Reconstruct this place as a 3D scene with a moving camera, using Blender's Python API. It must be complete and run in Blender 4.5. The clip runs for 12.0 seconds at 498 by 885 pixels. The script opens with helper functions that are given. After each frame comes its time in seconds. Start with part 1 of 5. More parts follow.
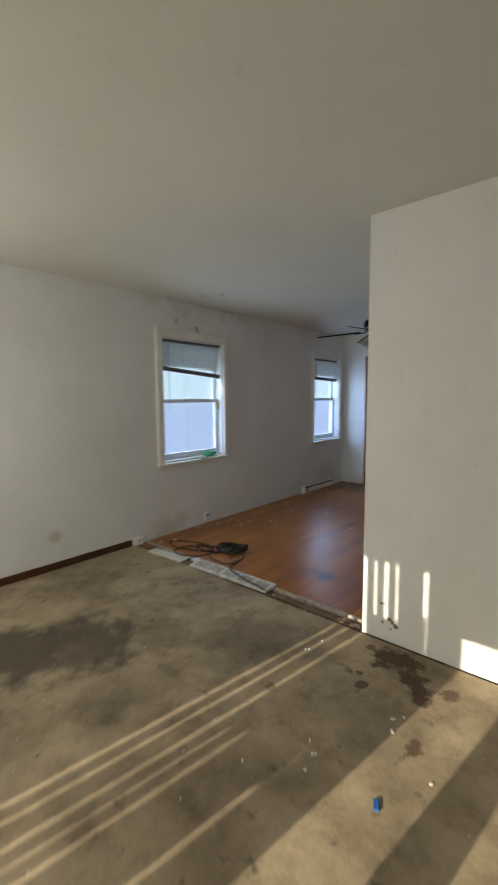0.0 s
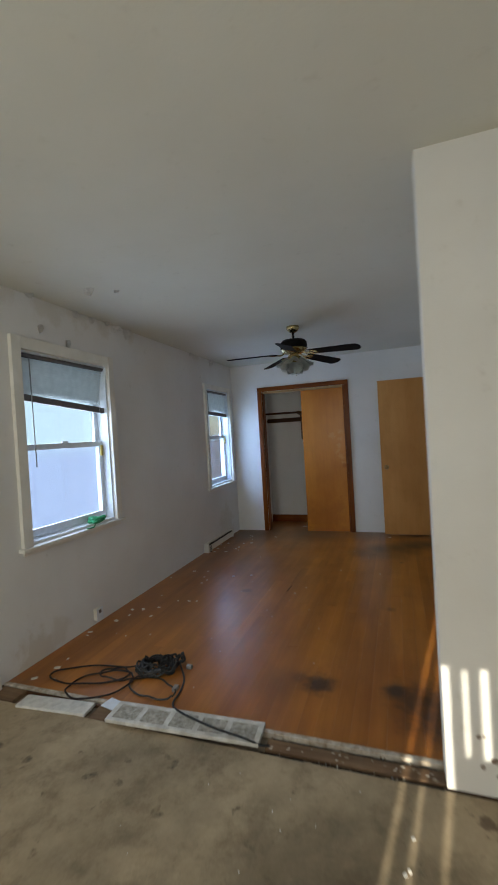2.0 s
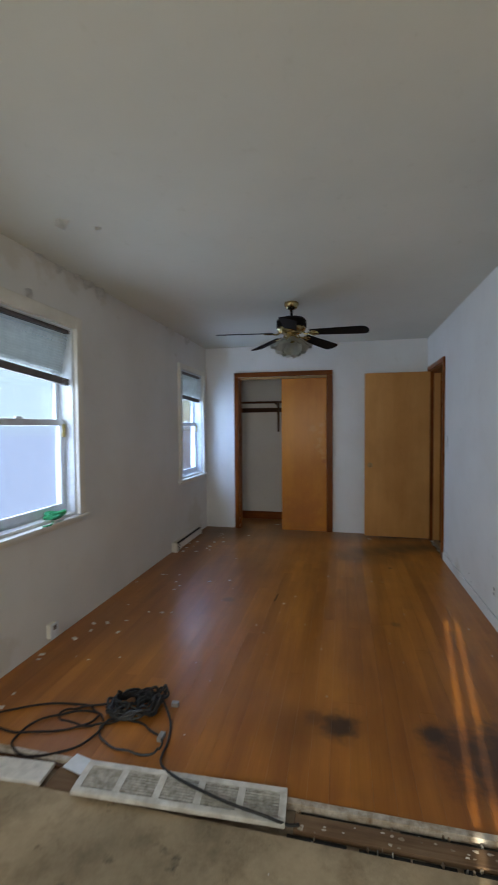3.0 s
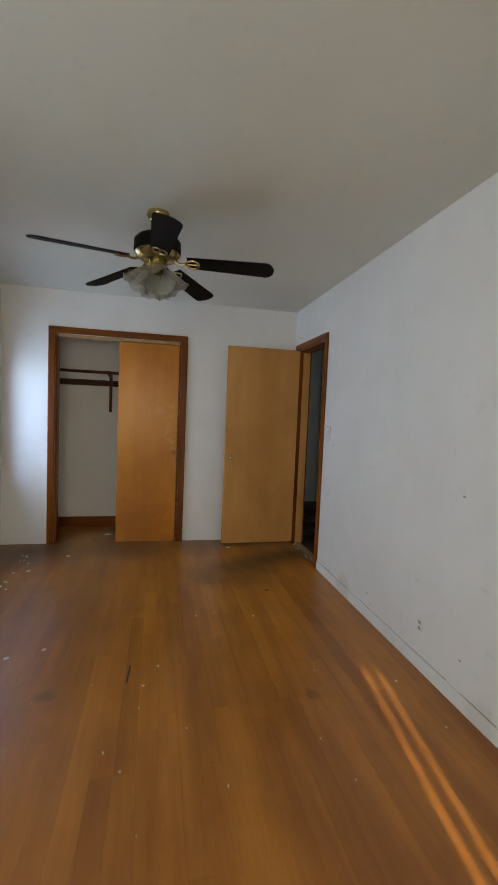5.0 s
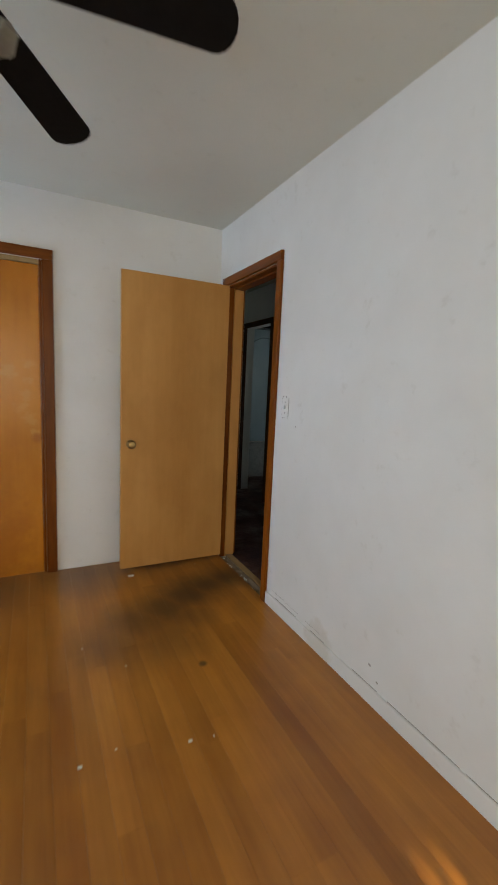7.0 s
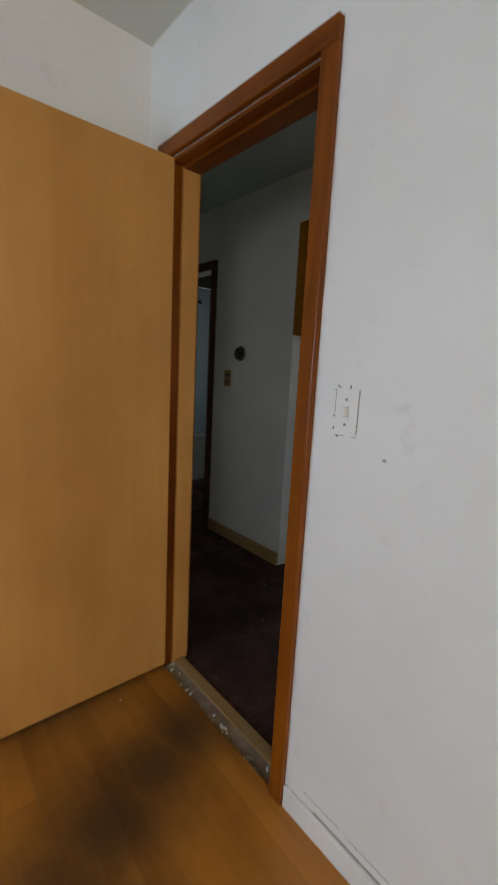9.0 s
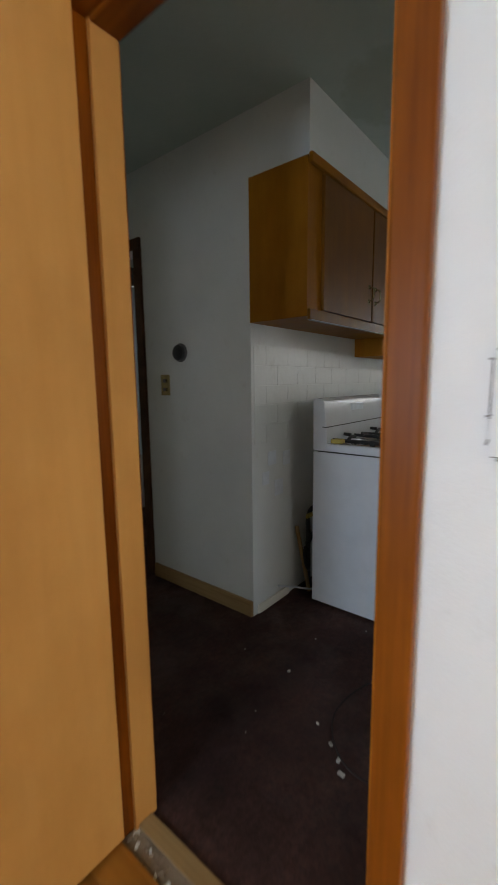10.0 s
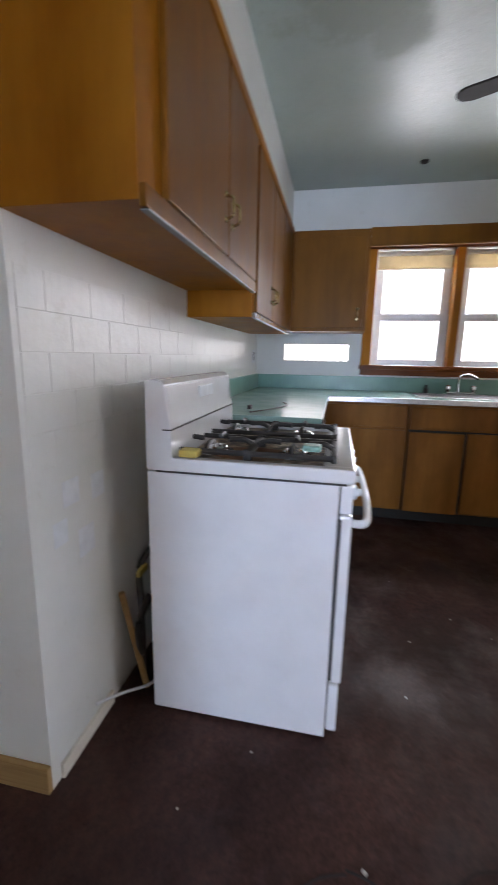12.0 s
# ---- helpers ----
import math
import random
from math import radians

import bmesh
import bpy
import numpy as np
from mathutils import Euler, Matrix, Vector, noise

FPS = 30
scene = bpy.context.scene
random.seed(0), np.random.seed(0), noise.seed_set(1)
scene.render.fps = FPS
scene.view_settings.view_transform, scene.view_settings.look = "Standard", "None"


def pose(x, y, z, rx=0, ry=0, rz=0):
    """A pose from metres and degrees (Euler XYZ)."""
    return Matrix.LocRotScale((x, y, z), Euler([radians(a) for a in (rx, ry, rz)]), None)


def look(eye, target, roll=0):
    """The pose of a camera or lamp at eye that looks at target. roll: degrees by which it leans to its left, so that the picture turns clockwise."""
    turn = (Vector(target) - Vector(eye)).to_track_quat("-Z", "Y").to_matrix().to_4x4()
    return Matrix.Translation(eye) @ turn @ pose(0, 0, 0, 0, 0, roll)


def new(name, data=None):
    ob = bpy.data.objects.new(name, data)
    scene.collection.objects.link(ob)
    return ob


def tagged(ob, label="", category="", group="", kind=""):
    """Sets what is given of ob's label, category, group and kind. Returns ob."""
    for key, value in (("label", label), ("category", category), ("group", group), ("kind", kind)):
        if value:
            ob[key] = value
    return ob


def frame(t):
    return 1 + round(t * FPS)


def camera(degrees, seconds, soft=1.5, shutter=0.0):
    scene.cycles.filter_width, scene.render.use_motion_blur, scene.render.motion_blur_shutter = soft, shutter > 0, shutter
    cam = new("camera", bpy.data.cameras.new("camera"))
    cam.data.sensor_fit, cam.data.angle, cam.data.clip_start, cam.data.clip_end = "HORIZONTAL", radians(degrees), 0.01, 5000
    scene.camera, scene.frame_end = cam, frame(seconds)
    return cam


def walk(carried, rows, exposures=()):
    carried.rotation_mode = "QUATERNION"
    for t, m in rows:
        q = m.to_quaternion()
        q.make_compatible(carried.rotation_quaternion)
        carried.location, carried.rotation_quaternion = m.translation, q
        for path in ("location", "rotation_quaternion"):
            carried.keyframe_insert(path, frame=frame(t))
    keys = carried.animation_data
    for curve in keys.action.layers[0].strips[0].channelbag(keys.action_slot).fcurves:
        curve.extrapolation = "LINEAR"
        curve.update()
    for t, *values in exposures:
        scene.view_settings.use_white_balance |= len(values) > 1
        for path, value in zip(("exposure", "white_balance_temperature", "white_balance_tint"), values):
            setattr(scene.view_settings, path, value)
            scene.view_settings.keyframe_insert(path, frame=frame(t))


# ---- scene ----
cam = camera(61.3, 12.0, soft=1.3, shutter=0.5)
PATH = [
    (0, (3.535, -2.439, 1.445), (2.227, -0.941, 1.236), -0.4),
    (0.5, (3.18, -2.29, 1.424), (2.106, -0.61, 1.27), -4.1),
    (1, (2.824, -2.228, 1.408), (1.81, -0.511, 1.254), -3.0),
    (1.5, (2.544, -2.116, 1.401), (1.856, -0.244, 1.256), -7.9),
    (2, (2.313, -1.869, 1.411), (1.652, 0.018, 1.381), -3.4),
    (2.5, (2.06, -1.68, 1.376), (1.408, 0.211, 1.348), 0.9),
    (3, (1.845, -1.492, 1.38), (1.411, 0.459, 1.307), -0.4),
    (3.5, (1.751, -1.246, 1.358), (1.609, 0.747, 1.259), 0.4),
    (5.5, (1.381, 0.026, 1.338), (1.865, 1.96, 1.18), 2.7),
    (6, (1.378, 0.355, 1.326), (1.885, 2.28, 1.127), 4.0),
    (6.5, (1.465, 0.684, 1.325), (2.225, 2.52, 1.096), 4.3),
    (8.5, (1.974, 2.08, 1.329), (3.032, 3.743, 0.989), 1.6),
    (9, (2.037, 2.436, 1.305), (3.323, 3.929, 0.961), 3.0),
    (9.5, (2.159, 2.725, 1.294), (3.616, 4.052, 0.953), 1.4),
    (10, (2.334, 2.995, 1.245), (3.867, 4.248, 0.958), -0.7),
    (10.5, (2.489, 3.181, 1.224), (4.238, 4.105, 0.928), 1.6),
    (11, (2.632, 3.347, 1.225), (4.565, 3.731, 0.884), 3.2),
    (11.5, (2.935, 3.45, 1.219), (4.881, 3.681, 0.817), 0.5),
    (12, (3.117, 3.587, 1.226), (5.036, 3.977, 0.823), 1.1),
]
walk(cam, [(t, look(eye, target, roll)) for t, eye, target, roll in PATH],
     exposures=[(0, 0.62, 6150, 8), (0.5, 0.53, 6100, 8), (1.5, 0.76, 6000, 7), (2.5, 0.68, 6000, 8), (3.5, 0.85, 6350, 9), (5.5, 1.30, 7150, 9), (6.5, 1.50, 7350, 9), (8.5, 1.68, 7350, 10),
                (9.5, 1.80, 7500, 10), (10.3, 2.66, 7300, 11), (11.2, 3.28, 6250, 6), (12.0, 3.64, 7050, 20)])

# ---- world, sun and large lights ----
world = bpy.data.worlds.new("sky")
scene.world = world
world.use_nodes = True
wn = world.node_tree.nodes
sky = wn.new("ShaderNodeTexSky")
sky.sky_type, sky.sun_disc = "NISHITA", False
SUN_DIR = Vector((0.16, 1.0, -0.262)).normalized()
sky.sun_elevation = math.asin(-SUN_DIR.z)
sky.sun_rotation = math.atan2(-SUN_DIR.x, -SUN_DIR.y)
wn["Background"].inputs["Strength"].default_value = 0.05
world.node_tree.links.new(sky.outputs[0], wn["Background"].inputs["Color"])

sun_data = bpy.data.lights.new("sun", "SUN")
sun_data.energy, sun_data.angle, sun_data.color = 5.0, radians(0.5), (1.0, 0.86, 0.64)
new("sun", sun_data).matrix_world = look((0, 0, 10), Vector((0, 0, 10)) + SUN_DIR)


def area_light(name, eye, target, w, h, watts, colour):
    d = bpy.data.lights.new(name, "AREA")
    d.shape, d.size, d.size_y, d.energy, d.color = "RECTANGLE", w, h, watts, colour
    ob = new(name, d)
    ob.matrix_world = look(eye, target)
    return ob


# Added fill lamp in an unseen south opening, for the rooms' ambient light.
area_light("front_fill_light", (0.85, -3.07, 1.45), (1.1, 0, 1.1), 1.0, 1.15, 15.0, (1.0, 0.96, 0.86))
# Added lamp before the unseen drapes, to brighten the partition from the south.
area_light("drape_fill_light", (2.45, -3.07, 0.80), (2.3, 0, 1.0), 1.75, 1.3, 6.0, (1.0, 0.90, 0.72))
# Added fill lamp at an unseen opening in the east wall.
area_light("side_fill_light", (5.57, -1.7, 1.45), (0, -1.7, 1.0), 1.3, 1.2, 1.6, (1.0, 0.98, 0.92))
area_light("bedroom_window_light", (-0.150, 0.70, 1.27), (3, 0.70, 1.00), 0.84, 0.92, 8.5, (0.72, 0.84, 1.0))
area_light("bedroom_window_light", (-0.150, 3.49, 1.27), (3, 3.49, 1.00), 0.72, 0.92, 11, (0.52, 0.71, 1.0))
area_light("kitchen_window_light", (7.25, 2.65, 1.6), (3, 2.65, 0.6), 1.2, 0.75, 2.4, (0.80, 0.90, 1.0))
# Added fill lamp for the hall and stove side; no known source there.
area_light("kitchen_fill_light", (3.75, 1.03, 1.45), (3.9, 4, 0.9), 1.0, 1.0, 0.95, (0.95, 0.97, 1.0))
# Added fill lamp that brightens the bathroom glimpse from out of view.
area_light("bath_fill_light", (5.56, 5.8, 1.6), (4.6, 6.2, 1.2), 0.7, 0.7, 0.45, (0.8, 0.92, 1.0))


# ---- materials ----
def nodes_of(m):
    return m.node_tree.nodes, m.node_tree.links


def fresh(name, rough=0.6, metal=0.0):
    m = bpy.data.materials.new(name)
    m.use_nodes = True
    b = m.node_tree.nodes["Principled BSDF"]
    b.inputs["Roughness"].default_value, b.inputs["Metallic"].default_value = rough, metal
    return m, b


def noise_tex(m, vec, scale, detail=4.0, rough=0.6):
    n, l = nodes_of(m)
    t = n.new("ShaderNodeTexNoise")
    t.inputs["Scale"].default_value, t.inputs["Detail"].default_value, t.inputs["Roughness"].default_value = scale, detail, rough
    if vec is not None:
        l.new(vec, t.inputs["Vector"])
    return t.outputs["Fac"]


def ramp(m, fac, a, b, lo=0.3, hi=0.7):
    n, l = nodes_of(m)
    r = n.new("ShaderNodeValToRGB")
    e = r.color_ramp.elements
    e[0].position, e[1].position = lo, hi
    e[0].color, e[1].color = (*a, 1), (*b, 1)
    l.new(fac, r.inputs[0])
    return r.outputs[0]


def mix(m, fac, a, b, how="MIX"):
    n, l = nodes_of(m)
    x = n.new("ShaderNodeMix")
    x.data_type, x.blend_type = "RGBA", how
    if isinstance(fac, float):
        x.inputs[0].default_value = fac
    else:
        l.new(fac, x.inputs[0])
    for s, v in ((x.inputs[6], a), (x.inputs[7], b)):
        if isinstance(v, tuple):
            s.default_value = (*v, 1)
        else:
            l.new(v, s)
    return x.outputs[2]


def calc(m, op, a, b=0.0, c=None):
    n, l = nodes_of(m)
    x = n.new("ShaderNodeMath")
    x.operation = op
    for s, v in zip(x.inputs, (a, b) if c is None else (a, b, c)):
        if isinstance(v, (int, float)):
            s.default_value = v
        else:
            l.new(v, s)
    return x.outputs[0]


def bump(m, bsdf, height, strength=0.2, dist=0.01):
    n, l = nodes_of(m)
    b = n.new("ShaderNodeBump")
    b.inputs["Strength"].default_value, b.inputs["Distance"].default_value = strength, dist
    l.new(height, b.inputs["Height"])
    l.new(b.outputs[0], bsdf.inputs["Normal"])


def coords(m, stretch=(1, 1, 1), world_space=True, jitter=False):
    n, l = nodes_of(m)
    if world_space:
        src = n.new("ShaderNodeNewGeometry").outputs["Position"]
    else:
        src = n.new("ShaderNodeTexCoord").outputs["Object"]
    mp = n.new("ShaderNodeMapping")
    mp.inputs["Scale"].default_value = stretch
    l.new(src, mp.inputs["Vector"])
    if jitter:
        info = n.new("ShaderNodeObjectInfo")
        c = n.new("ShaderNodeCombineXYZ")
        k = calc(m, "MULTIPLY", info.outputs["Random"], 37.0)
        for i in range(3):
            l.new(k, c.inputs[i])
        l.new(c.outputs[0], mp.inputs["Location"])
    return mp.outputs[0]


def smudge_mask(m, centres, wobble=0.5, scale=7.0, level=0.0, edge=(0.6, 1.25)):
    """Irregular patches on the floor: (x, y, radius, strength)."""
    n, l = nodes_of(m)
    pos = n.new("ShaderNodeNewGeometry").outputs["Position"]
    nz = noise_tex(m, pos, scale, 5.0, 0.65)
    total = None
    for x, y, r, k, *z in centres:
        d = n.new("ShaderNodeVectorMath")
        d.operation = "DISTANCE"
        l.new(pos, d.inputs[0])
        d.inputs[1].default_value = (x, y, z[0] if z else level)
        q = calc(m, "DIVIDE", d.outputs["Value"], r)
        q = calc(m, "ADD", q, calc(m, "MULTIPLY", calc(m, "SUBTRACT", nz, 0.5), wobble * 4))
        mr = n.new("ShaderNodeMapRange")
        mr.interpolation_type = "SMOOTHSTEP"
        mr.inputs["From Min"].default_value, mr.inputs["From Max"].default_value = edge
        mr.inputs["To Min"].default_value, mr.inputs["To Max"].default_value = k, 0.0
        l.new(q, mr.inputs["Value"])
        total = mr.outputs[0] if total is None else calc(m, "MAXIMUM", total, mr.outputs[0])
    return total


def painted(name, a, b, rough=0.65, scale=1.3, relief=0.12, grain=180.0):
    m, s = fresh(name, rough)
    n, l = nodes_of(m)
    v = coords(m)
    big = noise_tex(m, v, scale, 6.0, 0.6)
    c = ramp(m, big, a, b, 0.3, 0.7)
    spots = ramp(m, noise_tex(m, v, 11.0, 8.0, 0.7), (0.80, 0.78, 0.74), (1, 1, 1), 0.26, 0.40)
    c = mix(m, 0.55, c, spots, "MULTIPLY")
    l.new(c, s.inputs["Base Color"])
    h = calc(m, "ADD", noise_tex(m, v, grain, 2.0), calc(m, "MULTIPLY", noise_tex(m, v, 14.0, 4.0), 1.5))
    bump(m, s, h, relief, 0.004)
    return m


def wooden(name, dark, light, rough=0.35, axis=2, jitter=False, fine=1.0, vary=0.0, coat=0.0, grain=0.5, cloud=0.0):
    """Wood whose grain runs along the axis."""
    m, s = fresh(name, rough)
    n, l = nodes_of(m)
    st = [9.0 * fine] * 3
    st[axis] = 0.7 * fine
    v = coords(m, tuple(st), world_space=not jitter, jitter=jitter)
    g = noise_tex(m, v, 1.0, 7.0, 0.62)
    c = ramp(m, g, dark, light, 0.32, 0.68)
    st2 = [120.0 * fine] * 3
    st2[axis] = 3.0
    v2 = coords(m, tuple(st2), world_space=not jitter, jitter=jitter)
    g2 = noise_tex(m, v2, 1.0, 3.0, 0.6)
    c = mix(m, grain, c, ramp(m, g2, (0.62, 0.55, 0.48), (1.0, 1.0, 1.0), 0.3, 0.6), "MULTIPLY")
    if cloud:
        big = noise_tex(m, coords(m, (1.0, 1.0, 0.6)), 2.6, 6.0, 0.62)
        c = mix(m, cloud, c, ramp(m, big, (0.50, 0.40, 0.30), (1.0, 1.0, 1.0), 0.34, 0.60), "MULTIPLY")
    if vary:
        info = n.new("ShaderNodeObjectInfo")
        hv = n.new("ShaderNodeHueSaturation")
        l.new(calc(m, "MULTIPLY_ADD", info.outputs["Random"], vary, 1.0 - vary / 2), hv.inputs["Value"])
        l.new(c, hv.inputs["Color"])
        c = hv.outputs["Color"]
    l.new(c, s.inputs["Base Color"])
    s.inputs["Specular IOR Level"].default_value = 0.16
    s.inputs["Coat Weight"].default_value = coat
    s.inputs["Coat Roughness"].default_value = 0.25
    l.new(calc(m, "MULTIPLY_ADD", noise_tex(m, v, 2.0, 4.0), 0.3, rough - 0.12), s.inputs["Roughness"])
    bump(m, s, g2, 0.08, 0.002)
    return m, s, c


def plain(name, colour, rough=0.5, metal=0.0, wear=0.25, scale=25.0, relief=0.05):
    m, s = fresh(name, rough, metal)
    n, l = nodes_of(m)
    v = coords(m)
    f = noise_tex(m, v, scale, 5.0)
    lo = tuple(c * (1 - wear) for c in colour)
    l.new(ramp(m, f, lo, colour, 0.3, 0.6), s.inputs["Base Color"])
    l.new(calc(m, "MULTIPLY_ADD", noise_tex(m, v, scale * 2.3, 3.0), 0.2, max(rough - 0.1, 0.02)), s.inputs["Roughness"])
    bump(m, s, f, relief, 0.002)
    return m


WALL = painted("white_wall_paint", (0.70, 0.69, 0.66), (0.78, 0.78, 0.76))
_n, _l = nodes_of(WALL)
_s = _n["Principled BSDF"]
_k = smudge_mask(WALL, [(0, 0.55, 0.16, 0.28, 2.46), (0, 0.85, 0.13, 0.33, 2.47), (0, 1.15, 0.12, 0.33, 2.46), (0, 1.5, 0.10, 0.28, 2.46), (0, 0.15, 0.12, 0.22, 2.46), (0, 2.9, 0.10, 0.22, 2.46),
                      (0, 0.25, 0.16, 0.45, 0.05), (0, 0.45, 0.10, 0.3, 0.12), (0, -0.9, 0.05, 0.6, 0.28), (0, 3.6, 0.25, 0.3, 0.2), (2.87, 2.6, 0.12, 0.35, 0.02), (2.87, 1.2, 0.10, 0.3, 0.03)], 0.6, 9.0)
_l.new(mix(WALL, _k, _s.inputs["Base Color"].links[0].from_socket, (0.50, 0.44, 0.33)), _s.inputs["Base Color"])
_d = smudge_mask(WALL, [(2.55, -0.12, 0.010, 0.8, 0.22), (2.57, -0.12, 0.008, 0.7, 0.225), (2.60, -0.12, 0.012, 0.9, 0.14), (2.62, -0.12, 0.009, 0.9, 0.125), (2.64, -0.12, 0.013, 0.9, 0.11), (2.56, -0.12, 0.009, 0.7, 0.11), (2.61, -0.12, 0.008, 0.7, 0.08), (3.4, -0.12, 0.015, 0.5, 1.8)], 0.9, 30.0)
_l.new(mix(WALL, _d, _s.inputs["Base Color"].links[0].from_socket, (0.13, 0.065, 0.035)), _s.inputs["Base Color"])
CEIL = painted("ceiling_paint", (0.61, 0.60, 0.52), (0.68, 0.67, 0.59), 0.8, 0.8, 0.15, 90.0)
KCEIL = painted("kitchen_ceiling_paint", (0.36, 0.45, 0.41), (0.46, 0.545, 0.51), 0.40, 1.1, 0.25, 40.0)
_n, _l = nodes_of(KCEIL)
_s = _n["Principled BSDF"]
_k = smudge_mask(KCEIL, [(4.80, 3.55, 0.34, 0.8), (4.55, 3.0, 0.4, 0.7), (5.10, 3.42, 0.14, 0.7), (5.25, 2.75, 0.07, 0.6), (5.4, 2.6, 0.05, 0.6), (5.5, 2.45, 0.08, 0.5), (4.25, 3.7, 0.3, 0.7)], 0.5, 5.0, 2.46, (0.6, 1.1))
_l.new(mix(KCEIL, _k, _s.inputs["Base Color"].links[0].from_socket, (0.34, 0.40, 0.345)), _s.inputs["Base Color"])
_l.new(calc(KCEIL, "MULTIPLY_ADD", _k, 0.35, 0.36), _s.inputs["Roughness"])
TILEPAINT = painted("glossy_tile_paint", (0.66, 0.69, 0.68), (0.76, 0.79, 0.78), 0.33, 1.6, 0.3, 30.0)
KWALL = painted("kitchen_wall_paint", (0.66, 0.69, 0.68), (0.76, 0.79, 0.78), 0.45, 1.6)
BLUE = painted("pale_blue_paint", (0.42, 0.55, 0.62), (0.50, 0.62, 0.68), 0.5)
TRIMW = painted("white_trim_paint", (0.70, 0.68, 0.60), (0.82, 0.80, 0.73), 0.4, 5.0, 0.08, 60.0)
VINYL = plain("white_vinyl", (0.74, 0.79, 0.84), 0.35, 0.0, 0.12)
def translucent(name, colour, share):
    m = bpy.data.materials.new(name)
    m.use_nodes = True
    n, l = nodes_of(m)
    n.remove(n["Principled BSDF"])
    c = ramp(m, noise_tex(m, coords(m), 20.0, 5.0), tuple(k * 0.85 for k in colour), colour)
    d, t, mx = n.new("ShaderNodeBsdfDiffuse"), n.new("ShaderNodeBsdfTranslucent"), n.new("ShaderNodeMixShader")
    l.new(c, d.inputs["Color"])
    l.new(c, t.inputs["Color"])
    mx.inputs[0].default_value = share
    l.new(d.outputs[0], mx.inputs[1])
    l.new(t.outputs[0], mx.inputs[2])
    l.new(mx.outputs[0], n["Material Output"].inputs["Surface"])
    return m


BLIND = translucent("grey_white_slat", (0.86, 0.87, 0.86), 0.66)
BLINDRAIL = plain("dusty_brown_rail", (0.13, 0.12, 0.12), 0.5)
CASING, _, _ = wooden("dark_varnished_casing", (0.11, 0.025, 0.003), (0.29, 0.082, 0.007), 0.34, 2, coat=0.05, cloud=0.5)
CASINGH, _, _ = wooden("dark_varnished_casing_across", (0.11, 0.025, 0.003), (0.29, 0.082, 0.007), 0.34, 1, coat=0.05, cloud=0.5)
CASINGX, _, _ = wooden("dark_varnished_head", (0.11, 0.025, 0.003), (0.29, 0.082, 0.007), 0.34, 0, coat=0.05, cloud=0.5)
HONEY, _, _ = wooden("honey_veneer", (0.44, 0.142, 0.010), (0.57, 0.212, 0.018), 0.36, 2, fine=0.35, coat=0.35, grain=0.10, cloud=0.35)
_n, _l = nodes_of(HONEY)
_s = _n["Principled BSDF"]
_k = smudge_mask(HONEY, [(1.575, 4.086, 0.035, 0.38, 1.40), (1.58, 4.086, 0.03, 0.38, 1.30), (1.555, 4.086, 0.035, 0.38, 1.20), (1.54, 4.086, 0.04, 0.38, 1.12), (1.57, 4.086, 0.045, 0.38, 1.05), (1.60, 4.086, 0.03, 0.38, 0.97), (1.47, 4.086, 0.05, 0.38, 1.36)], 1.2, 26.0, 0.0, (0.2, 1.4))
_l.new(mix(HONEY, _k, _s.inputs["Base Color"].links[0].from_socket, (0.56, 0.29, 0.075)), _s.inputs["Base Color"])
_k = smudge_mask(HONEY, [(1.30, 4.086, 0.35, 0.5, 0.15), (1.08, 4.086, 0.05, 0.6, 0.05), (1.62, 4.086, 0.03, 0.6, 0.93)], 0.6, 8.0, 0.0, (0.2, 1.4))
_l.new(mix(HONEY, _k, _s.inputs["Base Color"].links[0].from_socket, (0.30, 0.085, 0.010)), _s.inputs["Base Color"])
LEAFWOOD, _, _ = wooden("pale_birch_veneer", (0.52, 0.250, 0.070), (0.64, 0.335, 0.110), 0.42, 2, fine=0.3, grain=0.08, cloud=0.30)
CABWOOD, _, _ = wooden("brown_cabinet_veneer", (0.165, 0.062, 0.006), (0.28, 0.115, 0.011), 0.46, 2, fine=0.4, coat=0.06, grain=0.16, cloud=0.5)
CABSIDE, _, _ = wooden("orange_cabinet_side", (0.32, 0.118, 0.008), (0.48, 0.195, 0.014), 0.45, 2, fine=0.35, grain=0.14, cloud=0.55)
BASEWOOD, _, _ = wooden("worn_base_veneer", (0.20, 0.078, 0.012), (0.34, 0.150, 0.028), 0.45, 2, fine=0.5, grain=0.18, cloud=0.6)
PLANKWOOD, _, _ = wooden("weathered_brown_plank", (0.13, 0.080, 0.048), (0.30, 0.205, 0.125), 0.7, 0, fine=1.2, cloud=0.6)
PEELED = painted("peeling_painted_edge", (0.26, 0.19, 0.12), (0.66, 0.62, 0.54), 0.8, 24.0, 0.6, 60.0)
DARKWOOD, _, _ = wooden("old_dark_wood", (0.05, 0.022, 0.010), (0.11, 0.05, 0.022), 0.5, 0)
TANWOOD, _, _ = wooden("tan_baseboard", (0.30, 0.19, 0.08), (0.42, 0.28, 0.13), 0.45, 1)
BLACKWOOD = plain("black_fan_blade", (0.008, 0.006, 0.005), 0.7)
BLACKWOOD.node_tree.nodes["Principled BSDF"].inputs["Specular IOR Level"].default_value = 0.10
DARKBRASS = plain("tarnished_brass", (0.34, 0.23, 0.10), 0.3, 1.0, 0.4)
BRASS = plain("worn_brass", (0.50, 0.39, 0.18), 0.24, 1.0, 0.35)
CHROME = plain("dull_chrome", (0.62, 0.63, 0.64), 0.2, 1.0, 0.2)
BLACK = plain("black_rubber", (0.012, 0.012, 0.013), 0.45)
BROWNCORD = plain("brown_cord", (0.018, 0.011, 0.010), 0.8)
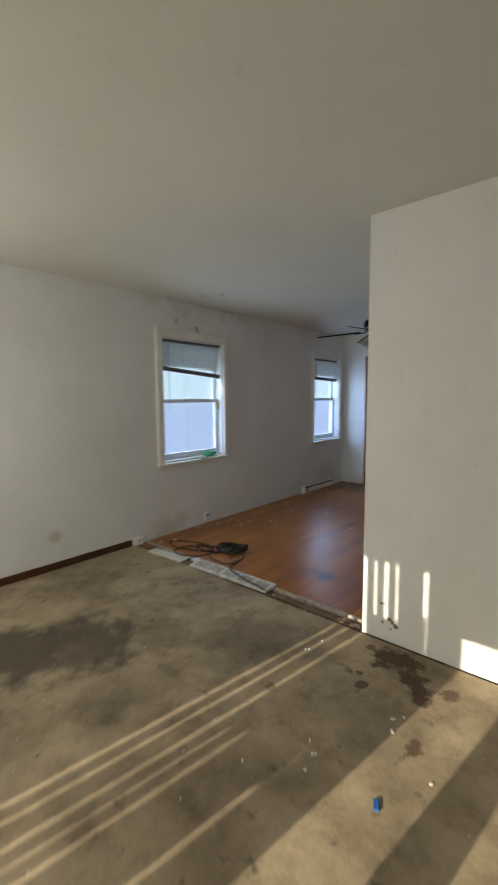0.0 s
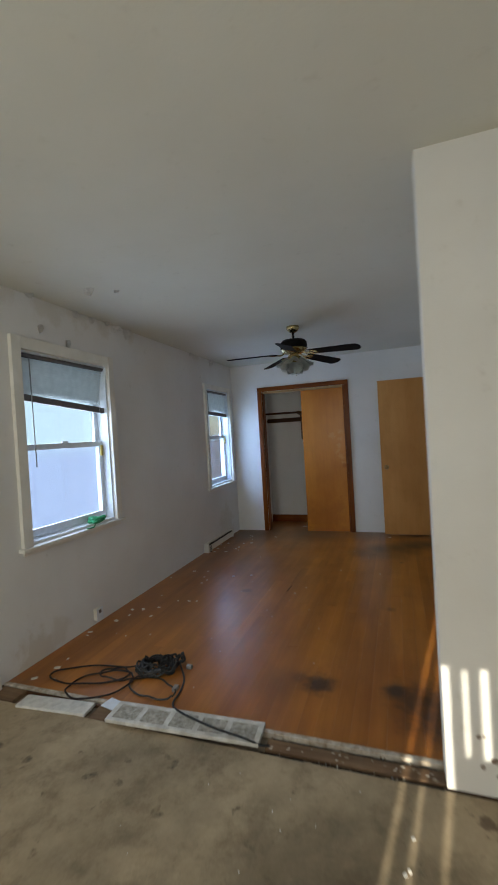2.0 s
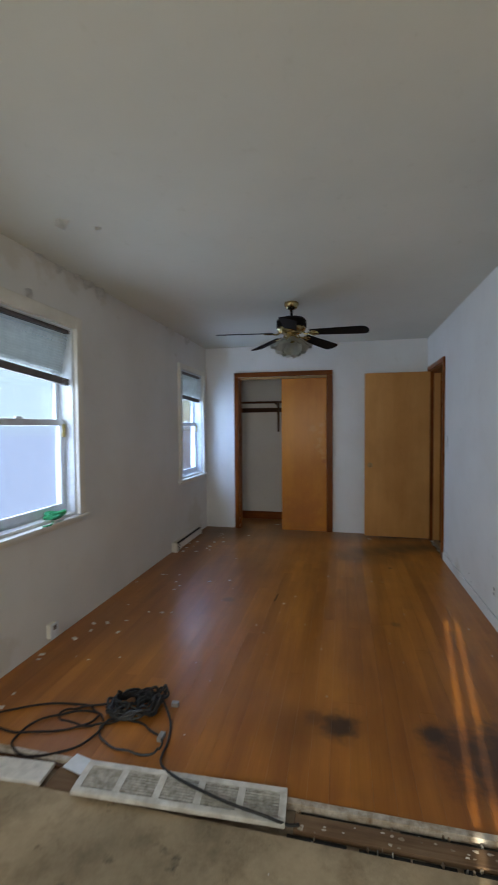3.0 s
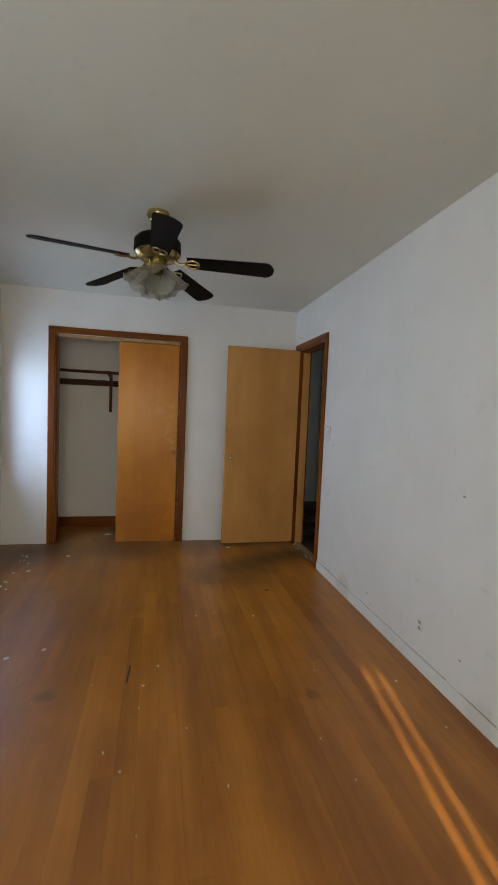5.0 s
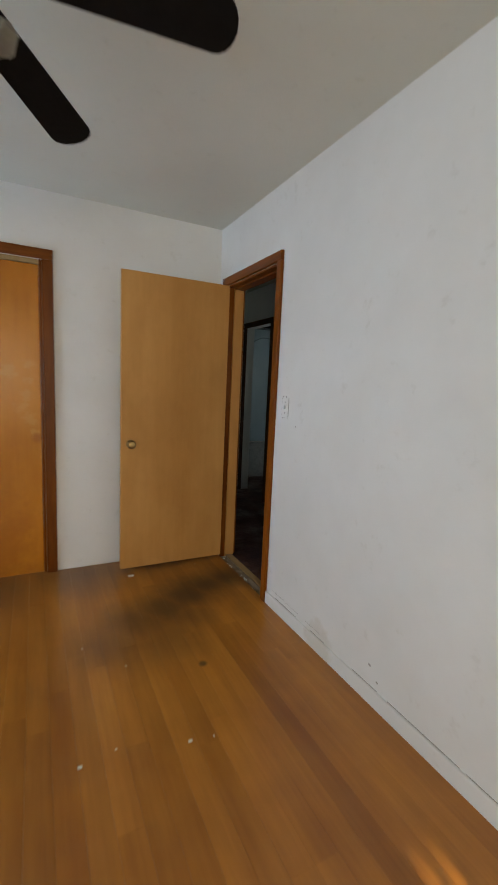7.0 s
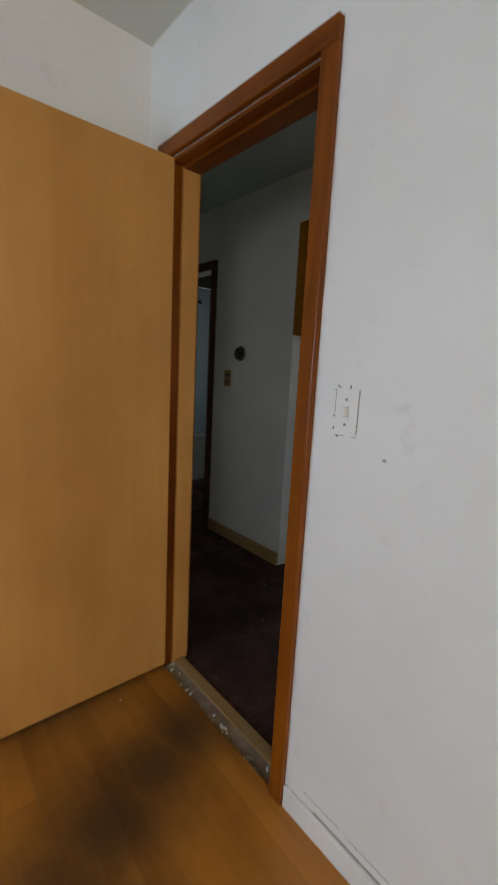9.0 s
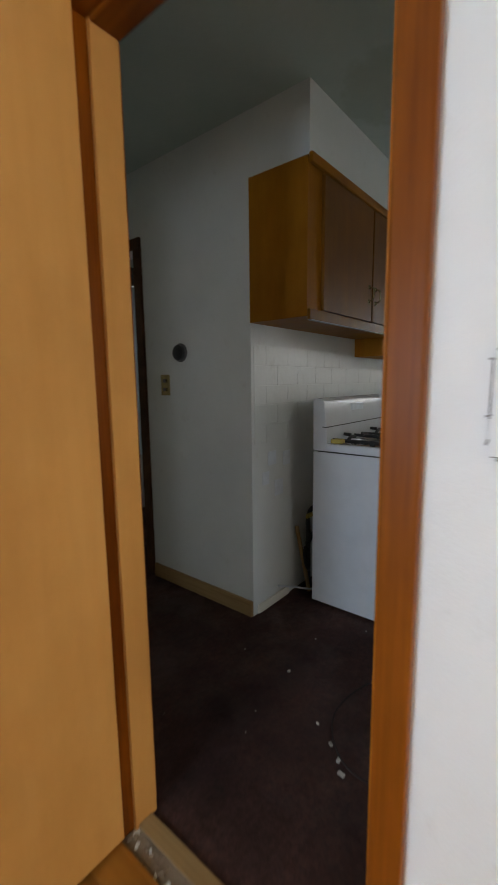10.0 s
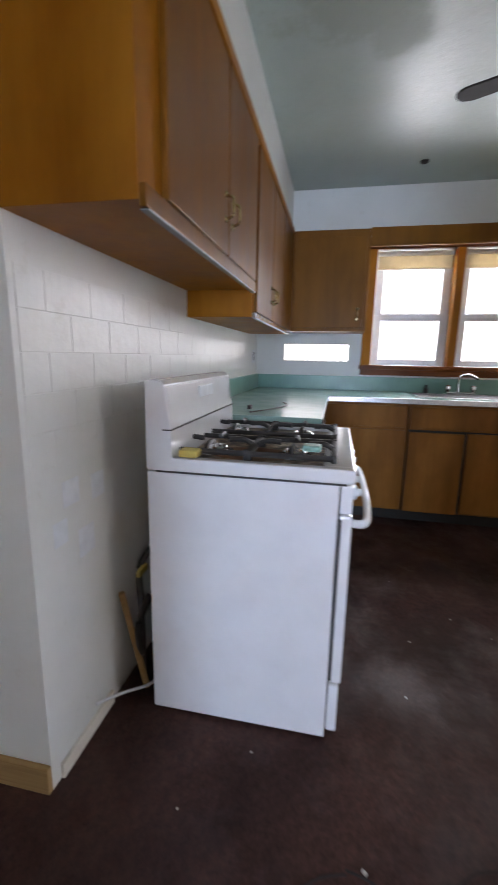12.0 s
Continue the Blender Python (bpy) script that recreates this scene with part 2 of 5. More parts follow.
IRON = plain("cast_iron", (0.03, 0.028, 0.027), 0.55)
ENAMEL = plain("white_enamel", (0.76, 0.77, 0.79), 0.18, 0.0, 0.06, 8.0, 0.01)
RUST = plain("burnt_rust", (0.20, 0.09, 0.04), 0.6, 0.3)
OVENGLASS = plain("dark_oven_glass", (0.02, 0.02, 0.022), 0.08)
GREEN = plain("green_cloth", (0.05, 0.36, 0.15), 0.8)
YELLOW = plain("yellow_plastic", (0.52, 0.40, 0.09), 0.6)
TEAL = painted("teal_laminate", (0.20, 0.36, 0.33), (0.30, 0.48, 0.45), 0.22, 6.0, 0.04)
TEALSPLASH = painted("teal_splash", (0.13, 0.30, 0.25), (0.18, 0.38, 0.32), 0.3, 6.0, 0.04)
CHIP = plain("paint_chip", (0.74, 0.73, 0.69), 0.7)
MORTAR = painted("crumbled_mortar", (0.16, 0.11, 0.07), (0.36, 0.29, 0.21), 0.9, 9.0, 0.9, 60.0)
GRILLEPAINT = painted("dirty_grille_paint", (0.46, 0.44, 0.39), (0.76, 0.75, 0.70), 0.5, 16.0, 0.2, 60.0)
DUSTYSLAT = painted("dusty_slat", (0.24, 0.22, 0.18), (0.62, 0.60, 0.54), 0.8, 34.0, 0.5, 80.0)
DUST = painted("grey_dust", (0.16, 0.15, 0.13), (0.36, 0.35, 0.32), 0.9, 22.0, 0.8, 90.0)
SCUFF = plain("scuffed_paint", (0.38, 0.36, 0.33), 0.8)
# Brighter orange copy of the casing varnish, bedroom light put into its colour.
LITJAMB, _, _ = wooden("lit_varnished_jamb", (0.34, 0.105, 0.010), (0.48, 0.165, 0.018), 0.3, 2, coat=0.2, cloud=0.3)
SCRATCH = plain("dark_scratch", (0.022, 0.013, 0.010), 0.7)
CLOTH = translucent("drape_cloth", (0.62, 0.52, 0.38), 0.5)
TUB = plain("tub_enamel", (0.55, 0.57, 0.57), 0.25)
# Near-black that holds the shade of gaps and recesses; also the valance cloth.
FLATBLACK = plain("shade_and_cloth_black", (0.012, 0.012, 0.012), 0.7)


def shade_glass():
    m, s = fresh("frosted_shade_glass", 0.45)
    n, l = nodes_of(m)
    l.new(ramp(m, noise_tex(m, coords(m), 30.0), (0.40, 0.40, 0.35), (0.56, 0.56, 0.50)), s.inputs["Base Color"])
    s.inputs["Transmission Weight"].default_value = 0.35
    return m


def pane_glass(name, tint=(1, 1, 1), haze=0.0):
    m = bpy.data.materials.new(name)
    m.use_nodes = True
    n, l = nodes_of(m)
    n.remove(n["Principled BSDF"])
    t, g, mx = n.new("ShaderNodeBsdfTransparent"), n.new("ShaderNodeBsdfGlossy"), n.new("ShaderNodeMixShader")
    t.inputs["Color"].default_value = (*tint, 1)
    g.inputs["Roughness"].default_value = 0.03
    mx.inputs[0].default_value = 0.06
    l.new(t.outputs[0], mx.inputs[1])
    l.new(g.outputs[0], mx.inputs[2])
    out = mx.outputs[0]
    if haze:
        d, m2 = n.new("ShaderNodeBsdfDiffuse"), n.new("ShaderNodeMixShader")
        l.new(ramp(m, noise_tex(m, coords(m), 9.0, 6.0), (0.55, 0.58, 0.66), (0.8, 0.82, 0.88)), d.inputs["Color"])
        m2.inputs[0].default_value = haze
        l.new(out, m2.inputs[1])
        l.new(d.outputs[0], m2.inputs[2])
        out = m2.outputs[0]
    l.new(out, n["Material Output"].inputs["Surface"])
    return m


def glow(name, low, high, z0, z1, strength, blotch=0.12):
    m = bpy.data.materials.new(name)
    m.use_nodes = True
    n, l = nodes_of(m)
    n.remove(n["Principled BSDF"])
    e = n.new("ShaderNodeEmission")
    pos = n.new("ShaderNodeNewGeometry").outputs["Position"]
    sep = n.new("ShaderNodeSeparateXYZ")
    l.new(pos, sep.inputs[0])
    mr = n.new("ShaderNodeMapRange")
    mr.inputs["From Min"].default_value, mr.inputs["From Max"].default_value = z0, z1
    l.new(calc(m, "ADD", sep.outputs["Z"], calc(m, "MULTIPLY", noise_tex(m, pos, 1.6, 5.0), blotch)), mr.inputs["Value"])
    c = ramp(m, mr.outputs[0], low, high, 0.0, 1.0)
    l.new(c, e.inputs["Color"])
    e.inputs["Strength"].default_value = strength
    l.new(e.outputs[0], n["Material Output"].inputs["Surface"])
    return m


def burnt():
    m, s = fresh("burnt_enamel", 0.45)
    n, l = nodes_of(m)
    v = coords(m)
    c = ramp(m, noise_tex(m, v, 22.0, 6.0, 0.7), (0.02, 0.014, 0.010), (0.40, 0.30, 0.20), 0.42, 0.62)
    c = mix(m, ramp(m, noise_tex(m, v, 40.0, 4.0), (0, 0, 0), (1, 1, 1), 0.55, 0.62), c, (0.10, 0.045, 0.02))
    l.new(c, s.inputs["Base Color"])
    return m


BURNT = burnt()
CREAM = translucent("cream_fabric", (0.66, 0.58, 0.42), 0.45)
GREYMETAL = plain("grey_painted_metal", (0.34, 0.34, 0.33), 0.4, 0.3)
SHADE = shade_glass()
PANE = pane_glass("clear_pane", (0.97, 0.98, 1.0), 0.02)
PANE_LOW = pane_glass("hazy_pane", (0.92, 0.93, 1.0), 0.10)
OUT_LEFT = glow("bright_outside", (0.64, 0.79, 1.0), (0.72, 0.92, 1.0), 1.30, 1.50, 0.66)
OUT_KITCHEN = glow("white_outside", (0.96, 0.98, 1.0), (0.90, 0.96, 1.0), 1.2, 1.9, 0.62)


def subfloor():
    m, s = fresh("bare_stained_subfloor", 0.85)
    n, l = nodes_of(m)
    v = coords(m)
    c = ramp(m, noise_tex(m, v, 1.7, 7.0, 0.65), (0.20, 0.155, 0.094), (0.44, 0.350, 0.225), 0.34, 0.64)
    c = mix(m, 0.62, c, ramp(m, noise_tex(m, v, 5.0, 8.0, 0.72), (0.36, 0.33, 0.28), (1, 1, 1), 0.32, 0.52), "MULTIPLY")
    c = mix(m, 0.2, c, ramp(m, noise_tex(m, v, 60.0, 4.0, 0.7), (0.6, 0.56, 0.5), (1, 1, 1), 0.3, 0.6), "MULTIPLY")
    dark = smudge_mask(m, [(1.22, -1.32, 0.34, 0.75), (1.02, -1.60, 0.30, 0.85), (1.5, -0.95, 0.20, 0.35), (0.75, -2.1, 0.25, 0.5),
                           (2.0, -0.6, 0.25, 0.25), (0.45, -0.75, 0.16, 0.3), (2.85, -0.75, 0.2, 0.3), (1.45, -2.1, 0.14, 0.5), (1.75, -1.5, 0.16, 0.3)], 0.55, 6.0)
    c = mix(m, dark, c, (0.055, 0.042, 0.028))
    specks = ramp(m, noise_tex(m, v, 8.5, 5.0, 0.6), (0, 0, 0), (0.75, 0.75, 0.75), 0.62, 0.70)
    c = mix(m, specks, c, (0.065, 0.048, 0.030))
    wet = smudge_mask(m, [(2.65, -0.26, 0.085, 0.95), (2.65, -0.35, 0.05, 0.9), (2.76, -0.25, 0.08, 0.95), (2.83, -0.36, 0.065, 0.92), (2.88, -0.42, 0.055, 0.9), (2.92, -0.48, 0.05, 0.85), (3.01, -0.37, 0.045, 0.7), (2.60, -0.50, 0.022, 0.85), (2.65, -0.57, 0.03, 0.8), (2.985, -0.76, 0.025, 0.7), (3.0, -0.81, 0.032, 0.7), (2.55, -0.24, 0.03, 0.7)], 0.75, 16.0)
    c = mix(m, wet, c, (0.060, 0.028, 0.012))
    l.new(c, s.inputs["Base Color"])
    bump(m, s, calc(m, "ADD", noise_tex(m, v, 40.0, 6.0, 0.7), noise_tex(m, v, 6.0, 3.0)), 0.25, 0.006)
    return m


def hardwood():
    m, s, c = wooden("worn_oak_strip", (0.38, 0.140, 0.020), (0.54, 0.220, 0.035), 0.42, 1, jitter=True, fine=0.8, vary=0.14, grain=0.16)
    n, l = nodes_of(m)
    v = coords(m)
    streak = noise_tex(m, coords(m, (4.6, 0.50, 1.0)), 1.0, 5.0, 0.6)
    c = mix(m, 0.55, c, ramp(m, streak, (0.42, 0.28, 0.20), (1.0, 1.0, 1.0), 0.34, 0.62), "MULTIPLY")
    c = mix(m, 0.34, c, ramp(m, noise_tex(m, v, 3.6, 4.0, 0.55), (0.45, 0.34, 0.28), (1.0, 1.0, 1.0), 0.24, 0.64), "MULTIPLY")
    grey = smudge_mask(m, [(0.45, 2.6, 0.75, 0.40), (0.55, 1.3, 0.60, 0.35), (0.9, 3.6, 0.55, 0.40), (1.1, 0.7, 0.40, 0.22)], 0.25, 1.6, 0.0, (0.1, 1.5))
    c = mix(m, grey, c, (0.23, 0.115, 0.062))
    worn = smudge_mask(m, [(1.2, 3.95, 0.45, 0.7), (0.35, 3.85, 0.45, 0.8), (1.9, 4.0, 0.35, 0.6), (1.62, 0.38, 0.16, 0.3), (2.45, 3.95, 0.3, 0.5)], 0.18, 3.0, 0.0, (0.1, 1.5))
    c = mix(m, worn, c, (0.045, 0.022, 0.012))
    path = smudge_mask(m, [(2.76, 3.56, 0.17, 0.85), (2.60, 3.50, 0.19, 0.88), (2.43, 3.42, 0.22, 0.88), (2.27, 3.32, 0.22, 0.80), (2.10, 3.22, 0.24, 0.66), (1.95, 3.08, 0.22, 0.5), (2.36, 3.20, 0.18, 0.6), (2.20, 3.02, 0.22, 0.45)], 0.18, 6.0, 0.0, (0.1, 1.5))
    c = mix(m, path, c, (0.040, 0.021, 0.012))
    spots = smudge_mask(m, [(1.83, 0.44, 0.095, 0.9), (1.72, 0.47, 0.06, 0.5), (2.25, 0.46, 0.08, 0.95), (2.33, 0.40, 0.11, 0.75), (2.52, 0.34, 0.27, 0.85), (0.95, 1.71, 0.05, 0.5), (2.21, 1.53, 0.04, 0.45), (2.30, 2.75, 0.02, 0.8)], 0.35, 13.0, 0.0, (0.3, 1.4))
    c = mix(m, spots, c, (0.030, 0.018, 0.014))
    l.new(c, s.inputs["Base Color"])
    s.inputs["Specular IOR Level"].default_value = 0.5
    l.new(calc(m, "MULTIPLY_ADD", noise_tex(m, v, 3.0, 3.0, 0.5), 0.20, 0.24), s.inputs["Roughness"])
    bump(m, s, noise_tex(m, coords(m, (14.0, 2.0, 1.0)), 1.0, 3.0, 0.5), 0.06, 0.003)
    return m


def kitchen_floor():
    m, s = fresh("dark_maroon_flooring", 0.55)
    s.inputs["Specular IOR Level"].default_value = 0.36
    n, l = nodes_of(m)
    v = coords(m)
    c = ramp(m, noise_tex(m, v, 2.2, 7.0, 0.65), (0.024, 0.0090, 0.0085), (0.082, 0.036, 0.029), 0.34, 0.66)
    c = mix(m, 0.8, c, ramp(m, noise_tex(m, v, 45.0, 7.0, 0.8), (0.30, 0.26, 0.26), (1.3, 1.2, 1.15), 0.34, 0.64), "MULTIPLY")
    c = mix(m, smudge_mask(m, [(4.6, 3.0, 0.5, 0.4), (4.3, 2.4, 0.5, 0.3), (5.7, 2.9, 0.5, 0.25)], 0.5, 4.0), c, (0.050, 0.033, 0.026))
    l.new(c, s.inputs["Base Color"])
    patchy = ramp(m, noise_tex(m, v, 1.8, 7.0, 0.7), (0.34, 0.34, 0.34), (0.90, 0.90, 0.90), 0.40, 0.58)
    l.new(patchy, s.inputs["Roughness"])
    bump(m, s, noise_tex(m, v, 55.0, 6.0, 0.75), 0.45, 0.005)
    return m


SUBFLOOR, OAK, KFLOOR = subfloor(), hardwood(), kitchen_floor()


# ---- building helpers ----
def box(bm, x0, x1, y0, y1, z0, z1, bevel=0.0, m=None):
    r = bmesh.ops.create_cube(bm, size=1.0)
    vs = r["verts"]
    for v in vs:
        v.co = Vector((x0 + (v.co.x + 0.5) * (x1 - x0), y0 + (v.co.y + 0.5) * (y1 - y0), z0 + (v.co.z + 0.5) * (z1 - z0)))
    if bevel > 0:
        es = list({e for v in vs for e in v.link_edges})
        out = bmesh.ops.bevel(bm, geom=es, offset=bevel, segments=2, affect="EDGES", profile=0.6)
        vs = list({v for f in out["faces"] for v in f.verts} | {v for v in vs if v.is_valid})
    if m is not None:
        bmesh.ops.transform(bm, matrix=m, verts=vs)
    return bm


def B(*a, **k):
    return box(bmesh.new(), *a, **k)


def lathe(bm, prof, n=24, m=None):
    """A turned solid about z from (radius, z) pairs."""
    rings = []
    for r, z in prof:
        rings.append([bm.verts.new((max(r, 1e-4) * math.cos(2 * math.pi * i / n), max(r, 1e-4) * math.sin(2 * math.pi * i / n), z)) for i in range(n)])
    for a, b in zip(rings, rings[1:]):
        for i in range(n):
            bm.faces.new((a[i], a[(i + 1) % n], b[(i + 1) % n], b[i]))
    bm.faces.new(rings[0][::-1])
    bm.faces.new(rings[-1])
    if m is not None:
        bmesh.ops.transform(bm, matrix=m, verts=[v for r in rings for v in r])
    return bm


def tube(bm, pts, r, n=7):
    pts = [Vector(p) for p in pts]
    rings = []
    for i, p in enumerate(pts):
        d = (pts[min(i + 1, len(pts) - 1)] - pts[max(i - 1, 0)]).normalized()
        up = Vector((0, 0, 1)) if abs(d.z) < 0.95 else Vector((1, 0, 0))
        s = d.cross(up).normalized()
        t = s.cross(d).normalized()
        rings.append([bm.verts.new(p + r * (s * math.cos(2 * math.pi * k / n) + t * math.sin(2 * math.pi * k / n))) for k in range(n)])
    for a, b in zip(rings, rings[1:]):
        for k in range(n):
            bm.faces.new((a[k], a[(k + 1) % n], b[(k + 1) % n], b[k]))
    bm.faces.new(rings[0][::-1])
    bm.faces.new(rings[-1])
    return bm


def smooth_path(pts, steps=8):
    """A rounded line through the points."""
    p = [Vector(q) for q in pts]
    p = [p[0]] + p + [p[-1]]
    out = []
    for i in range(1, len(p) - 2):
        for k in range(steps):
            t = k / steps
            a, b, c, d = p[i - 1], p[i], p[i + 1], p[i + 2]
            out.append(0.5 * (2 * b + (c - a) * t + (2 * a - 5 * b + 4 * c - d) * t * t + (3 * b - a - 3 * c + d) * t ** 3))
    return out + [p[-1]]


def mesh_of(name, bm, material, smooth=False):
    bmesh.ops.recalc_face_normals(bm, faces=bm.faces)
    me = bpy.data.meshes.new(name)
    bm.to_mesh(me)
    bm.free()
    me.materials.append(material)
    if smooth:
        me.shade_smooth()
        me.set_sharp_from_angle(angle=radians(40))
    return me


def base_of(ob):
    p = Vector((0, 0, 0))
    while ob is not None:
        p += ob.location
        ob = ob.parent
    return p


def part(name, bm, material, parent, label="", smooth=False):
    bmesh.ops.translate(bm, vec=-base_of(parent), verts=bm.verts)
    ob = new(name, mesh_of(name, bm, material, smooth))
    ob.parent = parent
    return tagged(ob, label)


def thing(name, at, label, category, group="", kind=""):
    ob = new(name)
    ob.location = at
    ob.empty_display_size = 0.05
    return tagged(ob, label, category, group, kind)


def solid(name, bm, material, label, category, kind="", smooth=False, at=None, group=""):
    if at is not None:
        bmesh.ops.translate(bm, vec=-Vector(at), verts=bm.verts)
    ob = new(name, mesh_of(name, bm, material, smooth))
    if at is not None:
        ob.location = at
    return tagged(ob, label, category, group, kind)


def wall(name, x0, x1, y0, y1, material, label, openings=(), top=2.46):
    """A wall along its longer side, with openings (from, to, bottom, top) cut through it."""
    bm = bmesh.new()
    along_x = (x1 - x0) > (y1 - y0)
    a0, a1 = (x0, x1) if along_x else (y0, y1)

    def piece(p, q, z0, z1):
        if q - p > 1e-4 and z1 - z0 > 1e-4:
            box(bm, *((p, q, y0, y1) if along_x else (x0, x1, p, q)), z0, z1)

    at = a0
    for p, q, z0, z1 in sorted(openings):
        piece(at, p, 0, top)
        piece(p, q, 0, z0)
        piece(p, q, z1, top)
        at = q
    piece(at, a1, 0, top)
    return solid(name, bm, material, label, "wall", "structure")


# ---- structure ----
H = 2.46
RNG = random.Random(7)
W1 = (0.255, 1.14, 0.79, 2.075)
W2 = (3.115, 3.88, 0.79, 2.065)
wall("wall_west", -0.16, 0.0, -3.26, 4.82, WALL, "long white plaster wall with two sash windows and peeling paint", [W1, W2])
# Out of view; the higher opening is added for the front fill lamp.
wall("wall_south", 0.0, 5.6, -3.26, -3.1, WALL, "unseen white wall with a draped opening and one for the front fill lamp", [(1.55, 3.35, 0.12, 1.45), (0.35, 1.35, 0.85, 2.05)])
# Out of view; its opening is added for the side fill lamp.
wall("wall_east", 5.6, 5.76, -3.26, 0.01, WALL, "unseen white wall with an opening for the side fill lamp", [(-2.35, -1.05, 0.85, 2.05)])
wall("wall_partition", 2.43, 5.6, -0.12, 0.01, WALL, "white partition wall end beside the wide opening")
wall("wall_closet", 0.0, 2.87, 4.07, 4.17, WALL, "white wall with the closet opening", [(0.473, 1.66, 0.0, 2.05)])
wall("wall_closet_back", 0.35, 1.9, 4.72, 4.82, WALL, "dim white closet back wall")
wall("wall_closet_side", 0.0, 0.35, 4.17, 4.82, WALL, "dim white closet side wall")
wall("wall_closet_end", 1.9, 2.87, 4.17, 4.82, WALL, "dim white closet side wall")
wall("wall_kitchen_door", 2.87, 2.99, 0.01, 6.1, WALL, "white scuffed wall with the kitchen doorway", [(3.198, 3.925, 0.0, 2.035)])
# Opening out of view, added for the kitchen fill lamp.
wall("wall_kitchen_south", 2.99, 7.1, 0.9, 1.0, KWALL, "plain pale kitchen wall", [(3.2, 4.3, 0.9, 2.0)])
wall("wall_kitchen_window", 6.95, 7.1, 1.0, 4.41, KWALL, "pale kitchen wall with a double window and two slot windows",
     [(1.97, 3.36, 1.17, 2.10), (3.49, 4.07, 1.19, 1.345), (1.30, 1.88, 1.19, 1.345)])
tile_wall = wall("wall_kitchen_stove", 3.965, 6.95, 4.31, 4.41, KWALL, "white painted tile wall behind the stove")
wall("wall_hall", 3.965, 4.065, 4.41, 7.1, KWALL, "pale wall with thermostat and dark doorway", [(5.19, 5.80, 0.0, 2.03)])
wall("wall_hall_end", 2.99, 3.965, 6.0, 6.1, KWALL, "plain dim hall end wall")
wall("wall_bath_north", 4.065, 5.7, 7.1, 7.2, BLUE, "pale blue bathroom wall")
# Unseen opening, added for the bath fill lamp.
wall("wall_bath_east", 5.6, 5.7, 4.41, 7.1, BLUE, "pale blue bathroom wall", [(5.45, 6.15, 1.25, 1.95)])

bm = B(-0.16, 5.76, -3.26, -0.06, H, H + 0.1)
box(bm, -0.16, 2.93, -0.06, 4.82, H, H + 0.1)
solid("ceiling", bm, CEIL, "dull off-white plaster ceiling", "ceiling", "structure")
solid("ceiling_kitchen", B(2.93, 7.1, 0.01, 7.2, H, H + 0.1), KCEIL, "glossy pale green stained kitchen ceiling", "ceiling", "structure")
bm = B(3.965, 6.95, 3.985, 4.31, 2.175, H - 0.001)
box(bm, 6.615, 6.95, 1.0, 3.985, 2.175, H - 0.001)
solid("soffit", bm, KWALL, "pale plaster soffit above the wall cabinets", "soffit", "structure")

solid("floor", B(-0.16, 5.76, -3.26, -0.135, -0.12, 0.0), SUBFLOOR, "bare stained subfloor with dark blotches", "floor", "structure")
solid("floor_threshold", B(0.0, 2.43, -0.135, 0.012, -0.12, -0.022), MORTAR, "crumbled strip between the two floors", "floor", "structure")
oak_floor = solid("floor_oak", B(-0.16, 2.87, 0.012, 4.82, -0.12, -0.018), DARKWOOD, "worn orange oak strip floor", "floor", "structure")
solid("floor_kitchen", B(2.93, 7.1, 0.9, 7.2, -0.12, 0.0), KFLOOR, "dark maroon worn kitchen flooring", "floor", "structure")
solid("floor_sill", B(2.87, 2.93, 3.198, 3.925, -0.12, -0.012), MORTAR, "crumbled doorway edge", "floor", "structure")
solid("ground", B(-300, 300, -300, 300, -0.7, -0.6), DUST, "bare grey ground around the house", "ground", "structure")

# Stretched far south and high, also to block the sun from the west windows.
bd = solid("backdrop_west", B(-2.3, -2.25, -15.0, 8.0, -0.5, 5.6), OUT_LEFT, "bright hazy outdoors beyond the bedroom windows", "backdrop", "structure")
bd = solid("backdrop_east", B(9.2, 9.25, -2.0, 7.5, -0.5, 4.5), OUT_KITCHEN, "white overexposed outdoors beyond the kitchen windows", "backdrop", "structure")

solid("baseboard_living", B(0.0, 0.016, -3.1, -0.17, 0.0, 0.062, 0.004), DARKWOOD, "dark stained low baseboard", "baseboard", "structure")
solid("baseboard_closet", B(0.35, 1.9, 4.70, 4.72, -0.018, 0.11, 0.004), CASINGX, "dark varnished closet baseboard", "baseboard", "structure")
solid("baseboard_hall", B(3.947, 3.965, 4.31, 5.12, 0.0, 0.085, 0.004), TANWOOD, "tan wooden baseboard", "baseboard", "structure")
solid("baseboard_east", B(2.857, 2.87, 0.02, 3.148, -0.018, 0.072, 0.006), WALL, "low white painted baseboard with a crack above", "baseboard", "structure")
bm = bmesh.new()
cr_rng, cy = random.Random(31), 0.15
while cy < 3.10:
    ln = cr_rng.uniform(0.06, 0.35)
    box(bm, 2.8662, 2.8697, cy, min(cy + ln, 3.12), 0.0725, 0.0725 + cr_rng.uniform(0.0005, 0.0014))
    cy += ln + cr_rng.uniform(0.02, 0.22)
for y0, z0 in ((2.60, 0.098), (2.80, 0.100), (2.95, 0.104)):
    box(bm, 2.8685, 2.8697, y0, y0 + 0.13, z0, z0 + 0.0007)
for k in range(26):
    cy, sz = cr_rng.uniform(0.1, 3.14), cr_rng.uniform(0.003, 0.010)
    box(bm, 2.8555, 2.8572, cy, cy + sz * 2.0, -0.016, -0.016 + sz)
solid("wall_crack", bm, SCUFF, "broken dark crack along the top of the baseboard", "crack", "stuff")
